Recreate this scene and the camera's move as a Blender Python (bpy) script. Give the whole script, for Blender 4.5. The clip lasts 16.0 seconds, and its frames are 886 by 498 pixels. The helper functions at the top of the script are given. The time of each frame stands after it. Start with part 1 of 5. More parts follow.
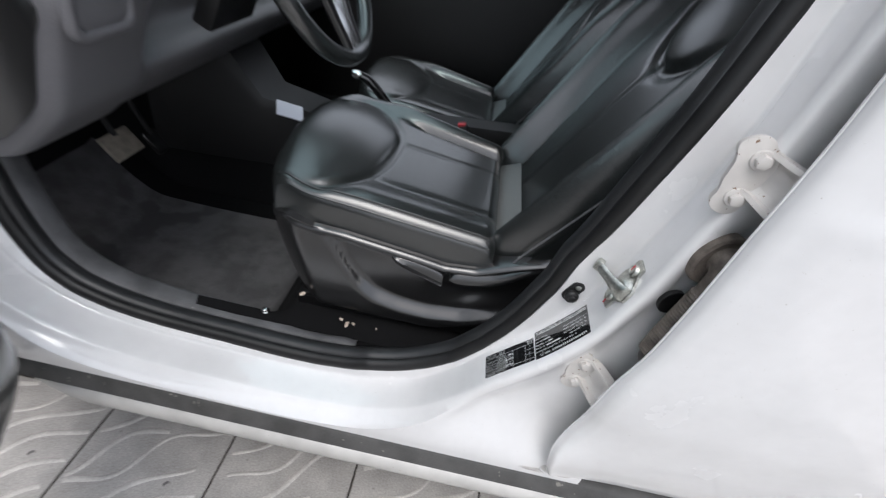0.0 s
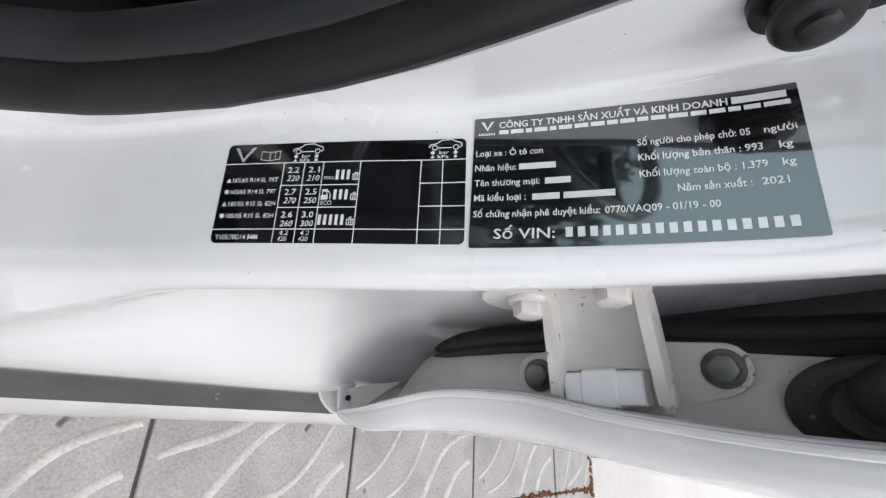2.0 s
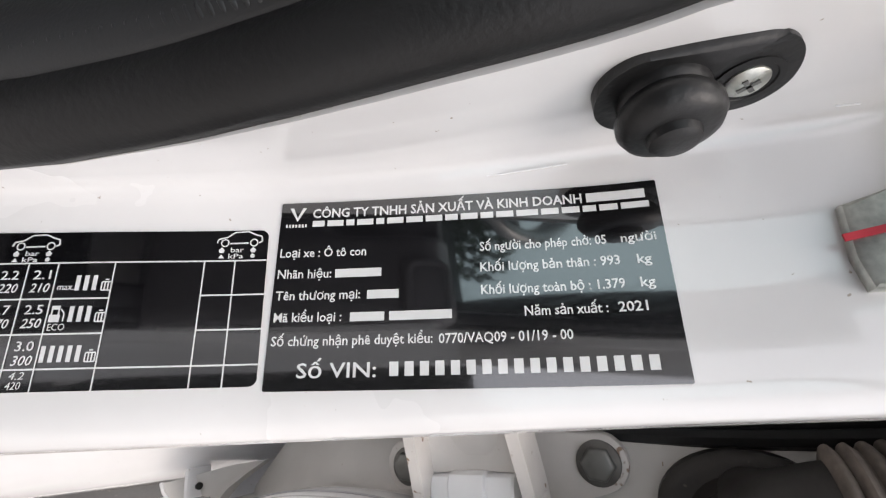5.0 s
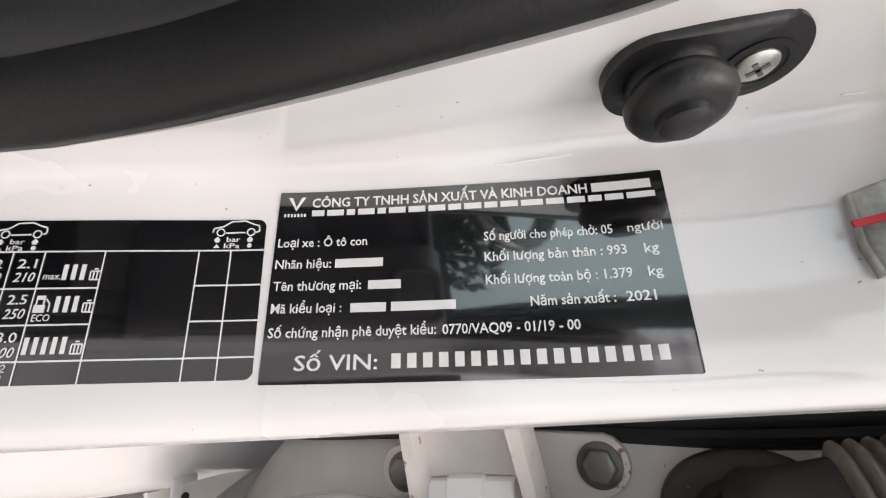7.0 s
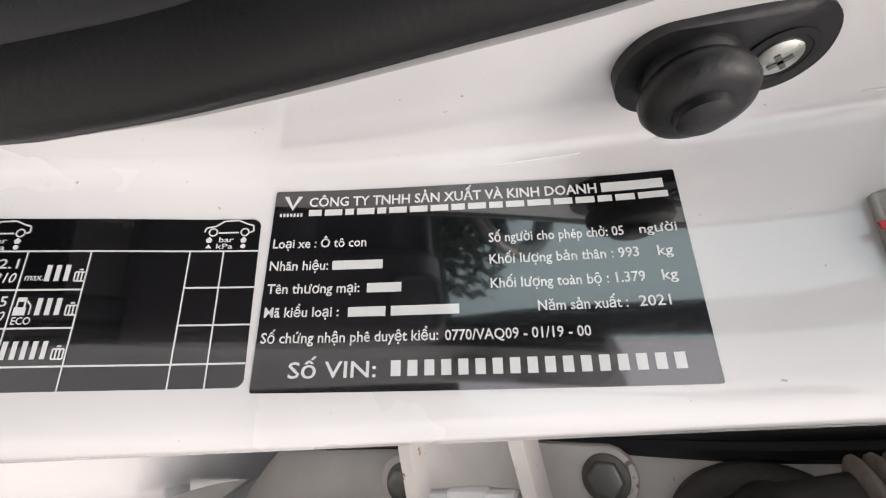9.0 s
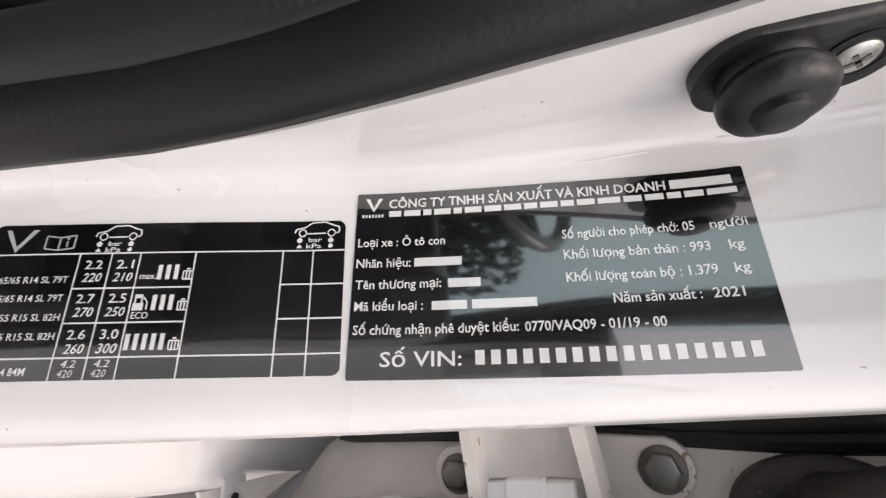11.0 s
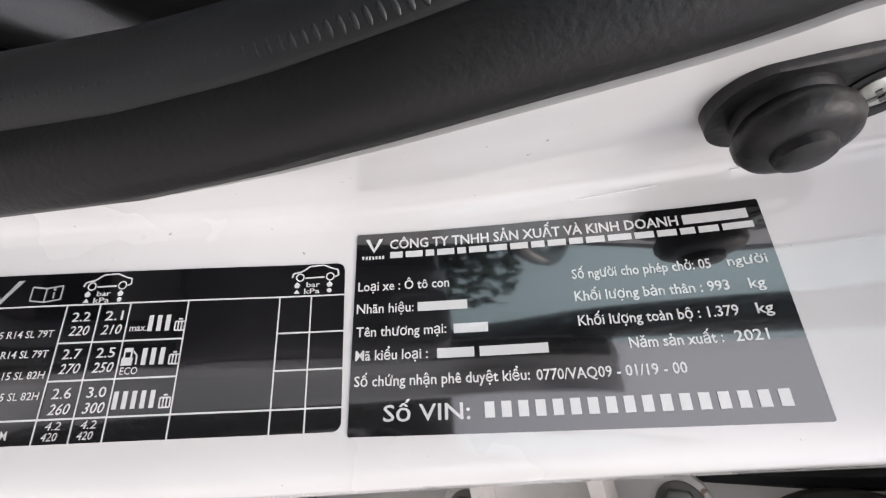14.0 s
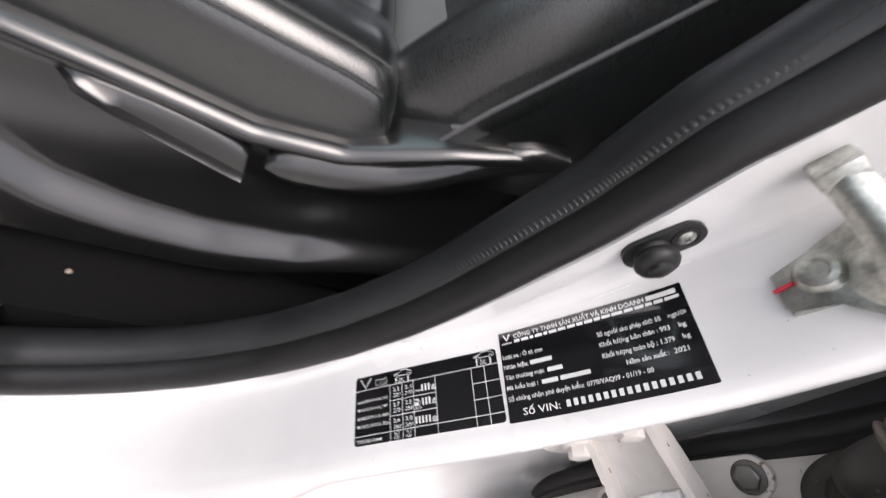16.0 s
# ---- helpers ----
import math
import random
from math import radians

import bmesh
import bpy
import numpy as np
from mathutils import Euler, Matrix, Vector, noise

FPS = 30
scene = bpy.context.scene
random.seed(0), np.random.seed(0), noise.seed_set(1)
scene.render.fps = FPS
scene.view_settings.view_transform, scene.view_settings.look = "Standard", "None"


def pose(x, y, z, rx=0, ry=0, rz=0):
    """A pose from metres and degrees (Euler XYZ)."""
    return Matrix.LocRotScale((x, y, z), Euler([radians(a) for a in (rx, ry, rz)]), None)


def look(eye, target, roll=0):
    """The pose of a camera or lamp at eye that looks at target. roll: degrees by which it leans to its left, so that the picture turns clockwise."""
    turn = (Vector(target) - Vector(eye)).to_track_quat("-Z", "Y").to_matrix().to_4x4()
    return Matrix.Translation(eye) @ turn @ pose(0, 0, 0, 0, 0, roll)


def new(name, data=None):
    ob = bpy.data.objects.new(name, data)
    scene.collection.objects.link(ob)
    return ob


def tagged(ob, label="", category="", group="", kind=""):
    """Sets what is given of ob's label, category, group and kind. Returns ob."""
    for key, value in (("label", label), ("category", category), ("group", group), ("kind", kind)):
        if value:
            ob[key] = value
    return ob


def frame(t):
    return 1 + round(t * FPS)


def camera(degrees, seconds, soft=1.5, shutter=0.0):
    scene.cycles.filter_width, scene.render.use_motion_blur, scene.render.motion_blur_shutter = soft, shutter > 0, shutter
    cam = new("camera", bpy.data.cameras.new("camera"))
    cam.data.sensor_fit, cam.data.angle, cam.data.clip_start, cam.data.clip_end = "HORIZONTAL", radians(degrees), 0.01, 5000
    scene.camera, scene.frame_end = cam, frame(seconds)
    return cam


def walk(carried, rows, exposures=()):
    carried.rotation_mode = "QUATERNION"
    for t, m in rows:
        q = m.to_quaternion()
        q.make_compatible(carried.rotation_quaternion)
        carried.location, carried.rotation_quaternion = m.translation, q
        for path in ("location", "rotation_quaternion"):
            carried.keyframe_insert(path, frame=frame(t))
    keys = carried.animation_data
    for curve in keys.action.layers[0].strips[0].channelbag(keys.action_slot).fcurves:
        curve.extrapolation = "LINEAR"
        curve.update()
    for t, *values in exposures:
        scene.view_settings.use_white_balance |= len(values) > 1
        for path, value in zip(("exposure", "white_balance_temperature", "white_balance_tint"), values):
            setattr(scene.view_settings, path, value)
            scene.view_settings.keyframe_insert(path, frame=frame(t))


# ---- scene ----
cam = camera(91.6, 16.0, soft=1.25, shutter=0.2)
PATH = [
    (0, (-0.1708, -0.4706, 1.1040), (-0.1712, -0.0810, 0.7905), 12.79),
    (0.2, (-0.1745, -0.3747, 1.0635), (-0.1222, -0.0101, 0.7254), 17.66),
    (0.5, (-0.1994, -0.2792, 0.9963), (-0.0893, 0.0465, 0.6332), 27.23),
    (0.7, (-0.2073, -0.2435, 0.9474), (-0.0656, 0.0537, 0.5712), 34.07),
    (1, (-0.1937, -0.2080, 0.8543), (-0.0022, 0.0530, 0.4732), 46.73),
    (1.2, (-0.1700, -0.1744, 0.7812), (0.0671, 0.0605, 0.4089), 56.08),
    (1.5, (-0.1246, -0.1378, 0.7165), (0.1509, 0.0667, 0.3529), 64.70),
    (2, (-0.0963, -0.1037, 0.6901), (0.2196, 0.0788, 0.3481), 71.41),
    (2.5, (-0.0799, -0.0833, 0.6855), (0.2599, 0.0853, 0.3597), 74.43),
    (3, (-0.0693, -0.0761, 0.6845), (0.2827, 0.0905, 0.3709), 75.31),
    (3.5, (-0.0634, -0.0707, 0.6899), (0.2980, 0.0965, 0.3874), 75.38),
    (4, (-0.0602, -0.0654, 0.6914), (0.3095, 0.1035, 0.4003), 74.63),
    (4.5, (-0.0594, -0.0616, 0.6973), (0.3149, 0.1146, 0.4165), 73.55),
    (5, (-0.0612, -0.0578, 0.6990), (0.3159, 0.1248, 0.4262), 72.68),
    (7.5, (-0.0581, -0.0622, 0.6920), (0.3213, 0.1337, 0.4319), 72.44),
    (8, (-0.0557, -0.0621, 0.6908), (0.3232, 0.1360, 0.4317), 72.50),
    (10.5, (-0.0576, -0.0594, 0.6883), (0.3143, 0.1461, 0.4248), 71.16),
    (10.8, (-0.0642, -0.0611, 0.6846), (0.3038, 0.1406, 0.4128), 71.15),
    (11, (-0.0693, -0.0638, 0.6819), (0.2946, 0.1385, 0.4050), 70.76),
    (11.5, (-0.0820, -0.0714, 0.6734), (0.2785, 0.1273, 0.3896), 70.54),
    (11.7, (-0.0783, -0.0829, 0.6724), (0.2831, 0.1163, 0.3901), 70.56),
    (12, (-0.0702, -0.0993, 0.6745), (0.2895, 0.0978, 0.3886), 70.20),
    (12.5, (-0.0700, -0.0932, 0.6762), (0.2893, 0.1070, 0.3919), 69.62),
    (12.8, (-0.0711, -0.0775, 0.6798), (0.2888, 0.1297, 0.4013), 69.21),
    (13, (-0.0714, -0.0725, 0.6815), (0.2870, 0.1344, 0.4009), 68.88),
    (13.5, (-0.0748, -0.0626, 0.6824), (0.2826, 0.1492, 0.4042), 68.40),
    (14, (-0.0686, -0.0545, 0.6806), (0.2914, 0.1597, 0.4077), 68.49),
    (14.5, (-0.0649, -0.0603, 0.6816), (0.2893, 0.1581, 0.4045), 67.71),
    (15, (-0.0650, -0.0637, 0.6840), (0.2773, 0.1620, 0.3978), 65.72),
    (15.5, (-0.0762, -0.0724, 0.6899), (0.2373, 0.1714, 0.3862), 60.33),
    (15.8, (-0.1146, -0.0928, 0.7325), (0.1338, 0.1851, 0.3992), 48.64),
    (16, (-0.1420, -0.1162, 0.7870), (0.0548, 0.1932, 0.4472), 39.13),
]
# the picture's brightness and white balance drift on the way: seconds, stops, kelvin, tint
EXPOSURE = [(0.0, 0.37, 6150, 10), (0.5, 0.45, 6160, 10), (1.0, 0.43, 6180, 10), (2.0, 0.38, 6190, 10), (2.5, 0.40, 6200, 10), (3.5, 0.44, 6230, 10), (4.0, 0.54, 6250, 10), (5.0, 0.60, 6600, 13), (8.0, 0.54, 6850, 15), (10.5, 0.51, 6850, 16), (11.5, 0.58, 6850, 17), (12.5, 0.46, 6650, 16), (14.0, 0.50, 6600, 15), (15.0, 0.58, 6580, 16), (15.5, 0.70, 6560, 16), (16.0, 0.82, 6550, 16)]
walk(cam, [(t, look(eye, target, roll)) for t, eye, target, roll in PATH], EXPOSURE)

# ---- light: bright overcast day ----
world = bpy.data.worlds.new("overcast_sky")
scene.world = world
world.use_nodes = True
wn = world.node_tree.nodes
sky = wn.new("ShaderNodeTexSky")
sky.sky_type = "NISHITA"
sky.sun_disc = False
sky.sun_elevation = radians(55)
sky.sun_rotation = radians(180)
sky.air_density, sky.dust_density, sky.ozone_density = 1.0, 4.0, 1.0
veil = wn.new("ShaderNodeMix")
veil.data_type = "RGBA"
veil.inputs["Factor"].default_value = 0.75
# the cloud cover is far brighter overhead than at the horizon
height = wn.new("ShaderNodeTexGradient")
height.texture_mapping.mapping_x, height.texture_mapping.mapping_z = "Z", "X"
cloud = wn.new("ShaderNodeMix")
cloud.data_type = "RGBA"
cloud.inputs["A"].default_value, cloud.inputs["B"].default_value = (4.4, 4.48, 4.7, 1), (10.4, 10.5, 10.8, 1)
world.node_tree.links.new(height.outputs["Fac"], cloud.inputs["Factor"])
world.node_tree.links.new(cloud.outputs["Result"], veil.inputs["B"])
wn["Background"].inputs[1].default_value = 0.15
world.node_tree.links.new(sky.outputs[0], veil.inputs["A"])
world.node_tree.links.new(veil.outputs["Result"], wn["Background"].inputs[0])
sun_data = bpy.data.lights.new("sun", "SUN")
sun_data.energy, sun_data.angle, sun_data.color = 0.95, radians(28), (1.0, 0.94, 0.87)
sun = new("sun", sun_data)
sun.matrix_world = look((0.0, -2.5, 5.6), (0.0, 0.0, 0.6))


# ---- materials ----
def mat(name, color, rough=0.5, metal=0.0, coat=0.0, coat_rough=0.04, vary=0.0, grain=0.0, grain_size=0.002, bump=0.0, spec=0.5, spots=None, coords="Object", stain_size=0.25):
    """Principled surface with large blotches (vary), fine grain, bump and, where given, dirt specks (colour, share)."""
    m = bpy.data.materials.new(name)
    m.use_nodes = True
    n, l = m.node_tree.nodes, m.node_tree.links
    b = n["Principled BSDF"]
    b.inputs["Roughness"].default_value, b.inputs["Metallic"].default_value = rough, metal
    b.inputs["Coat Weight"].default_value, b.inputs["Coat Roughness"].default_value = coat, coat_rough
    b.inputs["Specular IOR Level"].default_value = spec
    tc = n.new("ShaderNodeTexCoord")
    big = n.new("ShaderNodeTexNoise")
    big.inputs["Scale"].default_value, big.inputs["Detail"].default_value = 1 / stain_size, 5
    small = n.new("ShaderNodeTexNoise")
    small.inputs["Scale"].default_value, small.inputs["Detail"].default_value = 1 / grain_size, 3
    l.new(tc.outputs[coords], big.inputs["Vector"]), l.new(tc.outputs[coords], small.inputs["Vector"])
    dark = [c * (1 - vary) for c in color]
    mix = n.new("ShaderNodeMix")
    mix.data_type = "RGBA"
    mix.inputs["A"].default_value, mix.inputs["B"].default_value = (*dark, 1), (*color, 1)
    ramp = n.new("ShaderNodeMapRange")
    ramp.inputs["From Min"].default_value, ramp.inputs["From Max"].default_value = 0.35, 0.62
    l.new(big.outputs["Fac"], ramp.inputs["Value"]), l.new(ramp.outputs["Result"], mix.inputs["Factor"])
    out = mix.outputs["Result"]
    if grain:
        mul = n.new("ShaderNodeMix")
        mul.data_type, mul.blend_type = "RGBA", "MULTIPLY"
        g = n.new("ShaderNodeMapRange")
        g.inputs["From Min"].default_value, g.inputs["From Max"].default_value = 0.3, 0.7
        g.inputs["To Min"].default_value, g.inputs["To Max"].default_value = 1 - grain, 1.0
        l.new(small.outputs["Fac"], g.inputs["Value"])
        mul.inputs["Factor"].default_value = 1
        l.new(out, mul.inputs["A"]), l.new(g.outputs["Result"], mul.inputs["B"])
        out = mul.outputs["Result"]
    if spots:
        sp = n.new("ShaderNodeTexNoise")
        sp.inputs["Scale"].default_value, sp.inputs["Detail"].default_value = spots[2], 2
        l.new(tc.outputs[coords], sp.inputs["Vector"])
        th = n.new("ShaderNodeMapRange")
        th.inputs["From Min"].default_value, th.inputs["From Max"].default_value = spots[1], spots[1] + 0.04
        l.new(sp.outputs["Fac"], th.inputs["Value"])
        ms = n.new("ShaderNodeMix")
        ms.data_type = "RGBA"
        ms.inputs["B"].default_value = (*spots[0], 1)
        l.new(th.outputs["Result"], ms.inputs["Factor"]), l.new(out, ms.inputs["A"])
        out = ms.outputs["Result"]
    l.new(out, b.inputs["Base Color"])
    r = n.new("ShaderNodeMapRange")
    r.inputs["To Min"].default_value, r.inputs["To Max"].default_value = max(rough - 0.08, 0.02), min(rough + 0.08, 1)
    l.new(big.outputs["Fac"], r.inputs["Value"]), l.new(r.outputs["Result"], b.inputs["Roughness"])
    if bump:
        bp = n.new("ShaderNodeBump")
        bp.inputs["Strength"].default_value, bp.inputs["Distance"].default_value = 1.0, bump
        l.new(small.outputs["Fac"], bp.inputs["Height"]), l.new(bp.outputs["Normal"], b.inputs["Normal"])
    return m


def glass(name, tint):
    m = bpy.data.materials.new(name)
    m.use_nodes = True
    n, l = m.node_tree.nodes, m.node_tree.links
    n.remove(n["Principled BSDF"])
    tr, gl, mx, fr = n.new("ShaderNodeBsdfTransparent"), n.new("ShaderNodeBsdfGlossy"), n.new("ShaderNodeMixShader"), n.new("ShaderNodeFresnel")
    tr.inputs["Color"].default_value, gl.inputs["Roughness"].default_value = (*tint, 1), 0.02
    fr.inputs["IOR"].default_value = 1.5
    l.new(fr.outputs[0], mx.inputs[0]), l.new(tr.outputs[0], mx.inputs[1]), l.new(gl.outputs[0], mx.inputs[2])
    l.new(mx.outputs[0], n["Material Output"].inputs["Surface"])
    return m


PAINT = mat("white_car_paint", (0.78, 0.775, 0.775), 0.25, coat=1.0, coat_rough=0.03, vary=0.05, stain_size=0.12, grain=0.03, grain_size=0.02, spots=((0.42, 0.38, 0.33), 0.745, 420))
# the body's white in a darker, less glossy tone for recessed and lower parts
PAINT_DULL = mat("darker_white_paint", (0.54, 0.525, 0.50), 0.42, coat=0.2, vary=0.15, stain_size=0.05, spots=((0.22, 0.16, 0.11), 0.74, 300))
RUBBER = mat("black_seal_rubber", (0.012, 0.012, 0.0125), 0.45, spec=0.48, vary=0.25, grain=0.2, bump=0.0002, stain_size=0.05)
RUBBER_LIP = mat("dull_dusty_rubber", (0.019, 0.020, 0.0215), 0.42, spec=0.65, vary=0.3, grain=0.15, grain_size=0.001, bump=0.0001, stain_size=0.08)
RUBBER_DUSTY = mat("dusty_grey_rubber", (0.085, 0.083, 0.08), 0.6, vary=0.4, grain=0.2, stain_size=0.06, spots=((0.2, 0.19, 0.17), 0.7, 90))
BOOT = mat("dusty_brown_black_rubber", (0.036, 0.032, 0.029), 0.48, vary=0.45, grain=0.2, stain_size=0.02, spots=((0.14, 0.12, 0.1), 0.68, 120))
LEATHER = mat("black_leather", (0.010, 0.0125, 0.0125), 0.45, coat=1.0, coat_rough=0.24, spec=0.3, vary=0.15, grain=0.2, grain_size=0.0015, bump=0.0003)
PLASTIC = mat("dark_grey_grained_plastic", (0.011, 0.011, 0.0115), 0.34, coat=1.0, coat_rough=0.17, spec=0.25, vary=0.15, grain=0.2, grain_size=0.0012, bump=0.0002)
PLASTIC_SOFT = mat("charcoal_dash_plastic", (0.165, 0.162, 0.172), 0.42, vary=0.15, grain=0.2, grain_size=0.0015, bump=0.0002)
# near-black: the cabin's deep shade is put into this plastic's colour
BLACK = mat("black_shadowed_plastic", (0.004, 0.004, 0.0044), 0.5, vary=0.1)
CARPET = mat("black_carpet", (0.008, 0.008, 0.0088), 0.95, vary=0.4, grain=0.4, grain_size=0.0018, bump=0.0006, spec=0.2, spots=((0.10, 0.095, 0.09), 0.77, 90))
MAT_RUBBER = mat("grey_floor_mat", (0.225, 0.22, 0.225), 0.8, vary=0.35, grain=0.35, stain_size=0.05, spots=((0.11, 0.11, 0.11), 0.595, 7.5))
ZINC = mat("zinc_plated_steel", (0.66, 0.67, 0.62), 0.34, metal=0.95, vary=0.35, grain=0.2, stain_size=0.008)
WASHER_GREY = mat("dark_grey_washer_steel", (0.15, 0.145, 0.135), 0.5, metal=0.3, vary=0.3, stain_size=0.008)
STEEL_GREY = mat("grey_phosphated_bolt", (0.22, 0.22, 0.21), 0.4, metal=0.7, vary=0.3, stain_size=0.01)
CHROME = mat("polished_chrome", (0.75, 0.75, 0.74), 0.1, metal=1.0)
SILVER = mat("satin_silver_trim", (0.72, 0.72, 0.73), 0.25, metal=0.9)
RED = mat("red_paint_mark", (0.55, 0.03, 0.05), 0.5)
RED_PLASTIC = mat("red_buckle_plastic", (0.45, 0.03, 0.04), 0.4)
WHITE_NYLON = mat("white_coated_metal", (0.88, 0.89, 0.90), 0.30, coat=0.3, vary=0.03, stain_size=0.02)
HINGE_WHITE = mat("white_painted_hinge_steel", (0.66, 0.63, 0.60), 0.38, coat=0.25, vary=0.12, stain_size=0.03, spots=((0.20, 0.12, 0.07), 0.68, 160))
BELLOWS = mat("dusty_brown_bellows", (0.20, 0.168, 0.142), 0.7, vary=0.5, grain=0.2, stain_size=0.015)
LABEL_BLACK = mat("glossy_black_foil", (0.005, 0.005, 0.006), 0.12, coat=1.0, spec=0.5, bump=0.00006, grain_size=0.0022, spots=((0.05, 0.05, 0.05), 0.78, 700))
PRINT = mat("white_print", (0.75, 0.76, 0.76), 0.25, coat=0.6)
PRINT_GREY = mat("grey_print", (0.42, 0.43, 0.43), 0.3, coat=0.6)
PAPER = mat("pale_paper", (0.6, 0.6, 0.68), 0.7)
STONE_BIT = mat("pale_grit", (0.6, 0.5, 0.42), 0.8)
TILE = mat("grey_cement_tile", (0.52, 0.495, 0.465), 0.75, vary=0.22, grain=0.3, grain_size=0.004, bump=0.0006, coords="Object", stain_size=0.08, spots=((0.12, 0.11, 0.11), 0.70, 22))
TILE_VEIN = mat("pale_tile_relief", (0.68, 0.65, 0.61), 0.7, vary=0.2, grain=0.25, grain_size=0.004, stain_size=0.05)
GROUT = mat("dark_joint_dirt", (0.09, 0.08, 0.07), 0.95, vary=0.4, grain=0.4, grain_size=0.006)
RUST_DIRT = mat("reddish_brown_dirt", (0.22, 0.09, 0.04), 0.95, vary=0.6, grain=0.6, grain_size=0.006, stain_size=0.02)
CONCRETE = mat("pale_concrete", (0.64, 0.60, 0.565), 0.8, vary=0.12, grain=0.12, grain_size=0.01, bump=0.0008, stain_size=0.4)
TRIM_DUSTY = mat("dusty_charcoal_sill_plastic", (0.115, 0.116, 0.122), 0.55, vary=0.45, grain=0.2, stain_size=0.07, spots=((0.22, 0.22, 0.22), 0.74, 70))
FLAP_CLOTH = mat("grey_woven_flap", (0.20, 0.21, 0.21), 0.8, vary=0.2, grain=0.3, grain_size=0.001)
SEALANT = mat("grey_sealant", (0.36, 0.36, 0.37), 0.5, vary=0.2, stain_size=0.03)
PEDAL_RUBBER = mat("worn_brown_grey_rubber", (0.32, 0.28, 0.23), 0.75, vary=0.3, grain=0.2, stain_size=0.02)
SPARE_GLASS = glass("green_tinted_glass", (0.79, 0.99, 0.98))
for hide, ior in ((LEATHER, 1.86), (PLASTIC, 1.75)):
    hide.node_tree.nodes["Principled BSDF"].inputs["Coat IOR"].default_value = ior
PAINT.node_tree.nodes["Principled BSDF"].inputs["Coat IOR"].default_value = 1.70
for foil in (LABEL_BLACK, PRINT):
    foil.node_tree.nodes["Principled BSDF"].inputs["Coat IOR"].default_value = 2.25


def film(name, color, share, scale):
    """Thin dried dirt that lets the paint show between its patches."""
    m = mat(name, color, 0.9, vary=0.3, grain=0.3, stain_size=0.01, spec=0.1)
    n, l = m.node_tree.nodes, m.node_tree.links
    tc, no, rg = n.new("ShaderNodeTexCoord"), n.new("ShaderNodeTexNoise"), n.new("ShaderNodeMapRange")
    sp = n.new("ShaderNodeMapping")
    sp.inputs["Scale"].default_value = (0.35, 1, 1)
    no.inputs["Scale"].default_value, no.inputs["Detail"].default_value = scale, 6
    rg.inputs["From Min"].default_value, rg.inputs["From Max"].default_value = share, share + 0.35
    rg.inputs["To Max"].default_value = 0.38
    l.new(tc.outputs["Object"], sp.inputs["Vector"]), l.new(sp.outputs["Vector"], no.inputs["Vector"])
    l.new(no.outputs["Fac"], rg.inputs["Value"]), l.new(rg.outputs["Result"], n["Principled BSDF"].inputs["Alpha"])
    return m


DIRT_FILM = film("brown_dried_dirt", (0.28, 0.20, 0.13), 0.30, 90)


# ---- mesh helpers ----
DATUM = 0.6  # height of the labels' upper corner over the ground


def finish(bm, name, material, smooth=40):
    bmesh.ops.recalc_face_normals(bm, faces=bm.faces)
    me = bpy.data.meshes.new(name)
    for f in bm.faces:
        f.smooth = smooth > 0
    bm.to_mesh(me)
    bm.free()
    if smooth:
        me.set_sharp_from_angle(angle=radians(smooth))
    me.materials.append(material)
    return me


def part(name, bm, material, parent, label="", smooth=40):
    ob = new(name, finish(bm, name, material, smooth))
    ob.parent = parent
    if parent.parent is None and parent.type == "EMPTY":
        ob.matrix_basis = pose(0, 0, DATUM) if parent.location.length < 1e-6 else Matrix.Identity(4)
    if label:
        ob["label"] = label
    return ob


def box(bm, size, m=None, bevel=0.0, seg=2):
    r = bmesh.ops.create_cube(bm, size=1.0, matrix=(m or Matrix()) @ Matrix.Diagonal((*size, 1)))
    if bevel:
        ed = {e for v in r["verts"] for e in v.link_edges}
        bmesh.ops.bevel(bm, geom=list(ed), offset=bevel, segments=seg, affect="EDGES", profile=0.5)
    return bm


def cyl(bm, r1, r2, depth, m=None, seg=24, bevel=0.0):
    r = bmesh.ops.create_cone(bm, cap_ends=True, segments=seg, radius1=r1, radius2=r2, depth=depth, matrix=m or Matrix())
    if bevel:
        ed = {e for v in r["verts"] for e in v.link_edges if any(len(f.verts) > 4 for f in e.link_faces)}
        bmesh.ops.bevel(bm, geom=list(ed), offset=bevel, segments=2, affect="EDGES", profile=0.5)
    return bm


def grid(bm, rows, closed=False, cap=False):
    """Faces over a lattice of points: rows of equal length; closed joins each row's ends."""
    vs = [[bm.verts.new(p) for p in r] for r in rows]
    for a, b in zip(vs, vs[1:]):
        n = len(a)
        for j in range(n if closed else n - 1):
            k = (j + 1) % n
            bm.faces.new((a[j], a[k], b[k], b[j]))
    if cap:
        bm.faces.new(vs[0]), bm.faces.new(vs[-1][::-1])
    return vs


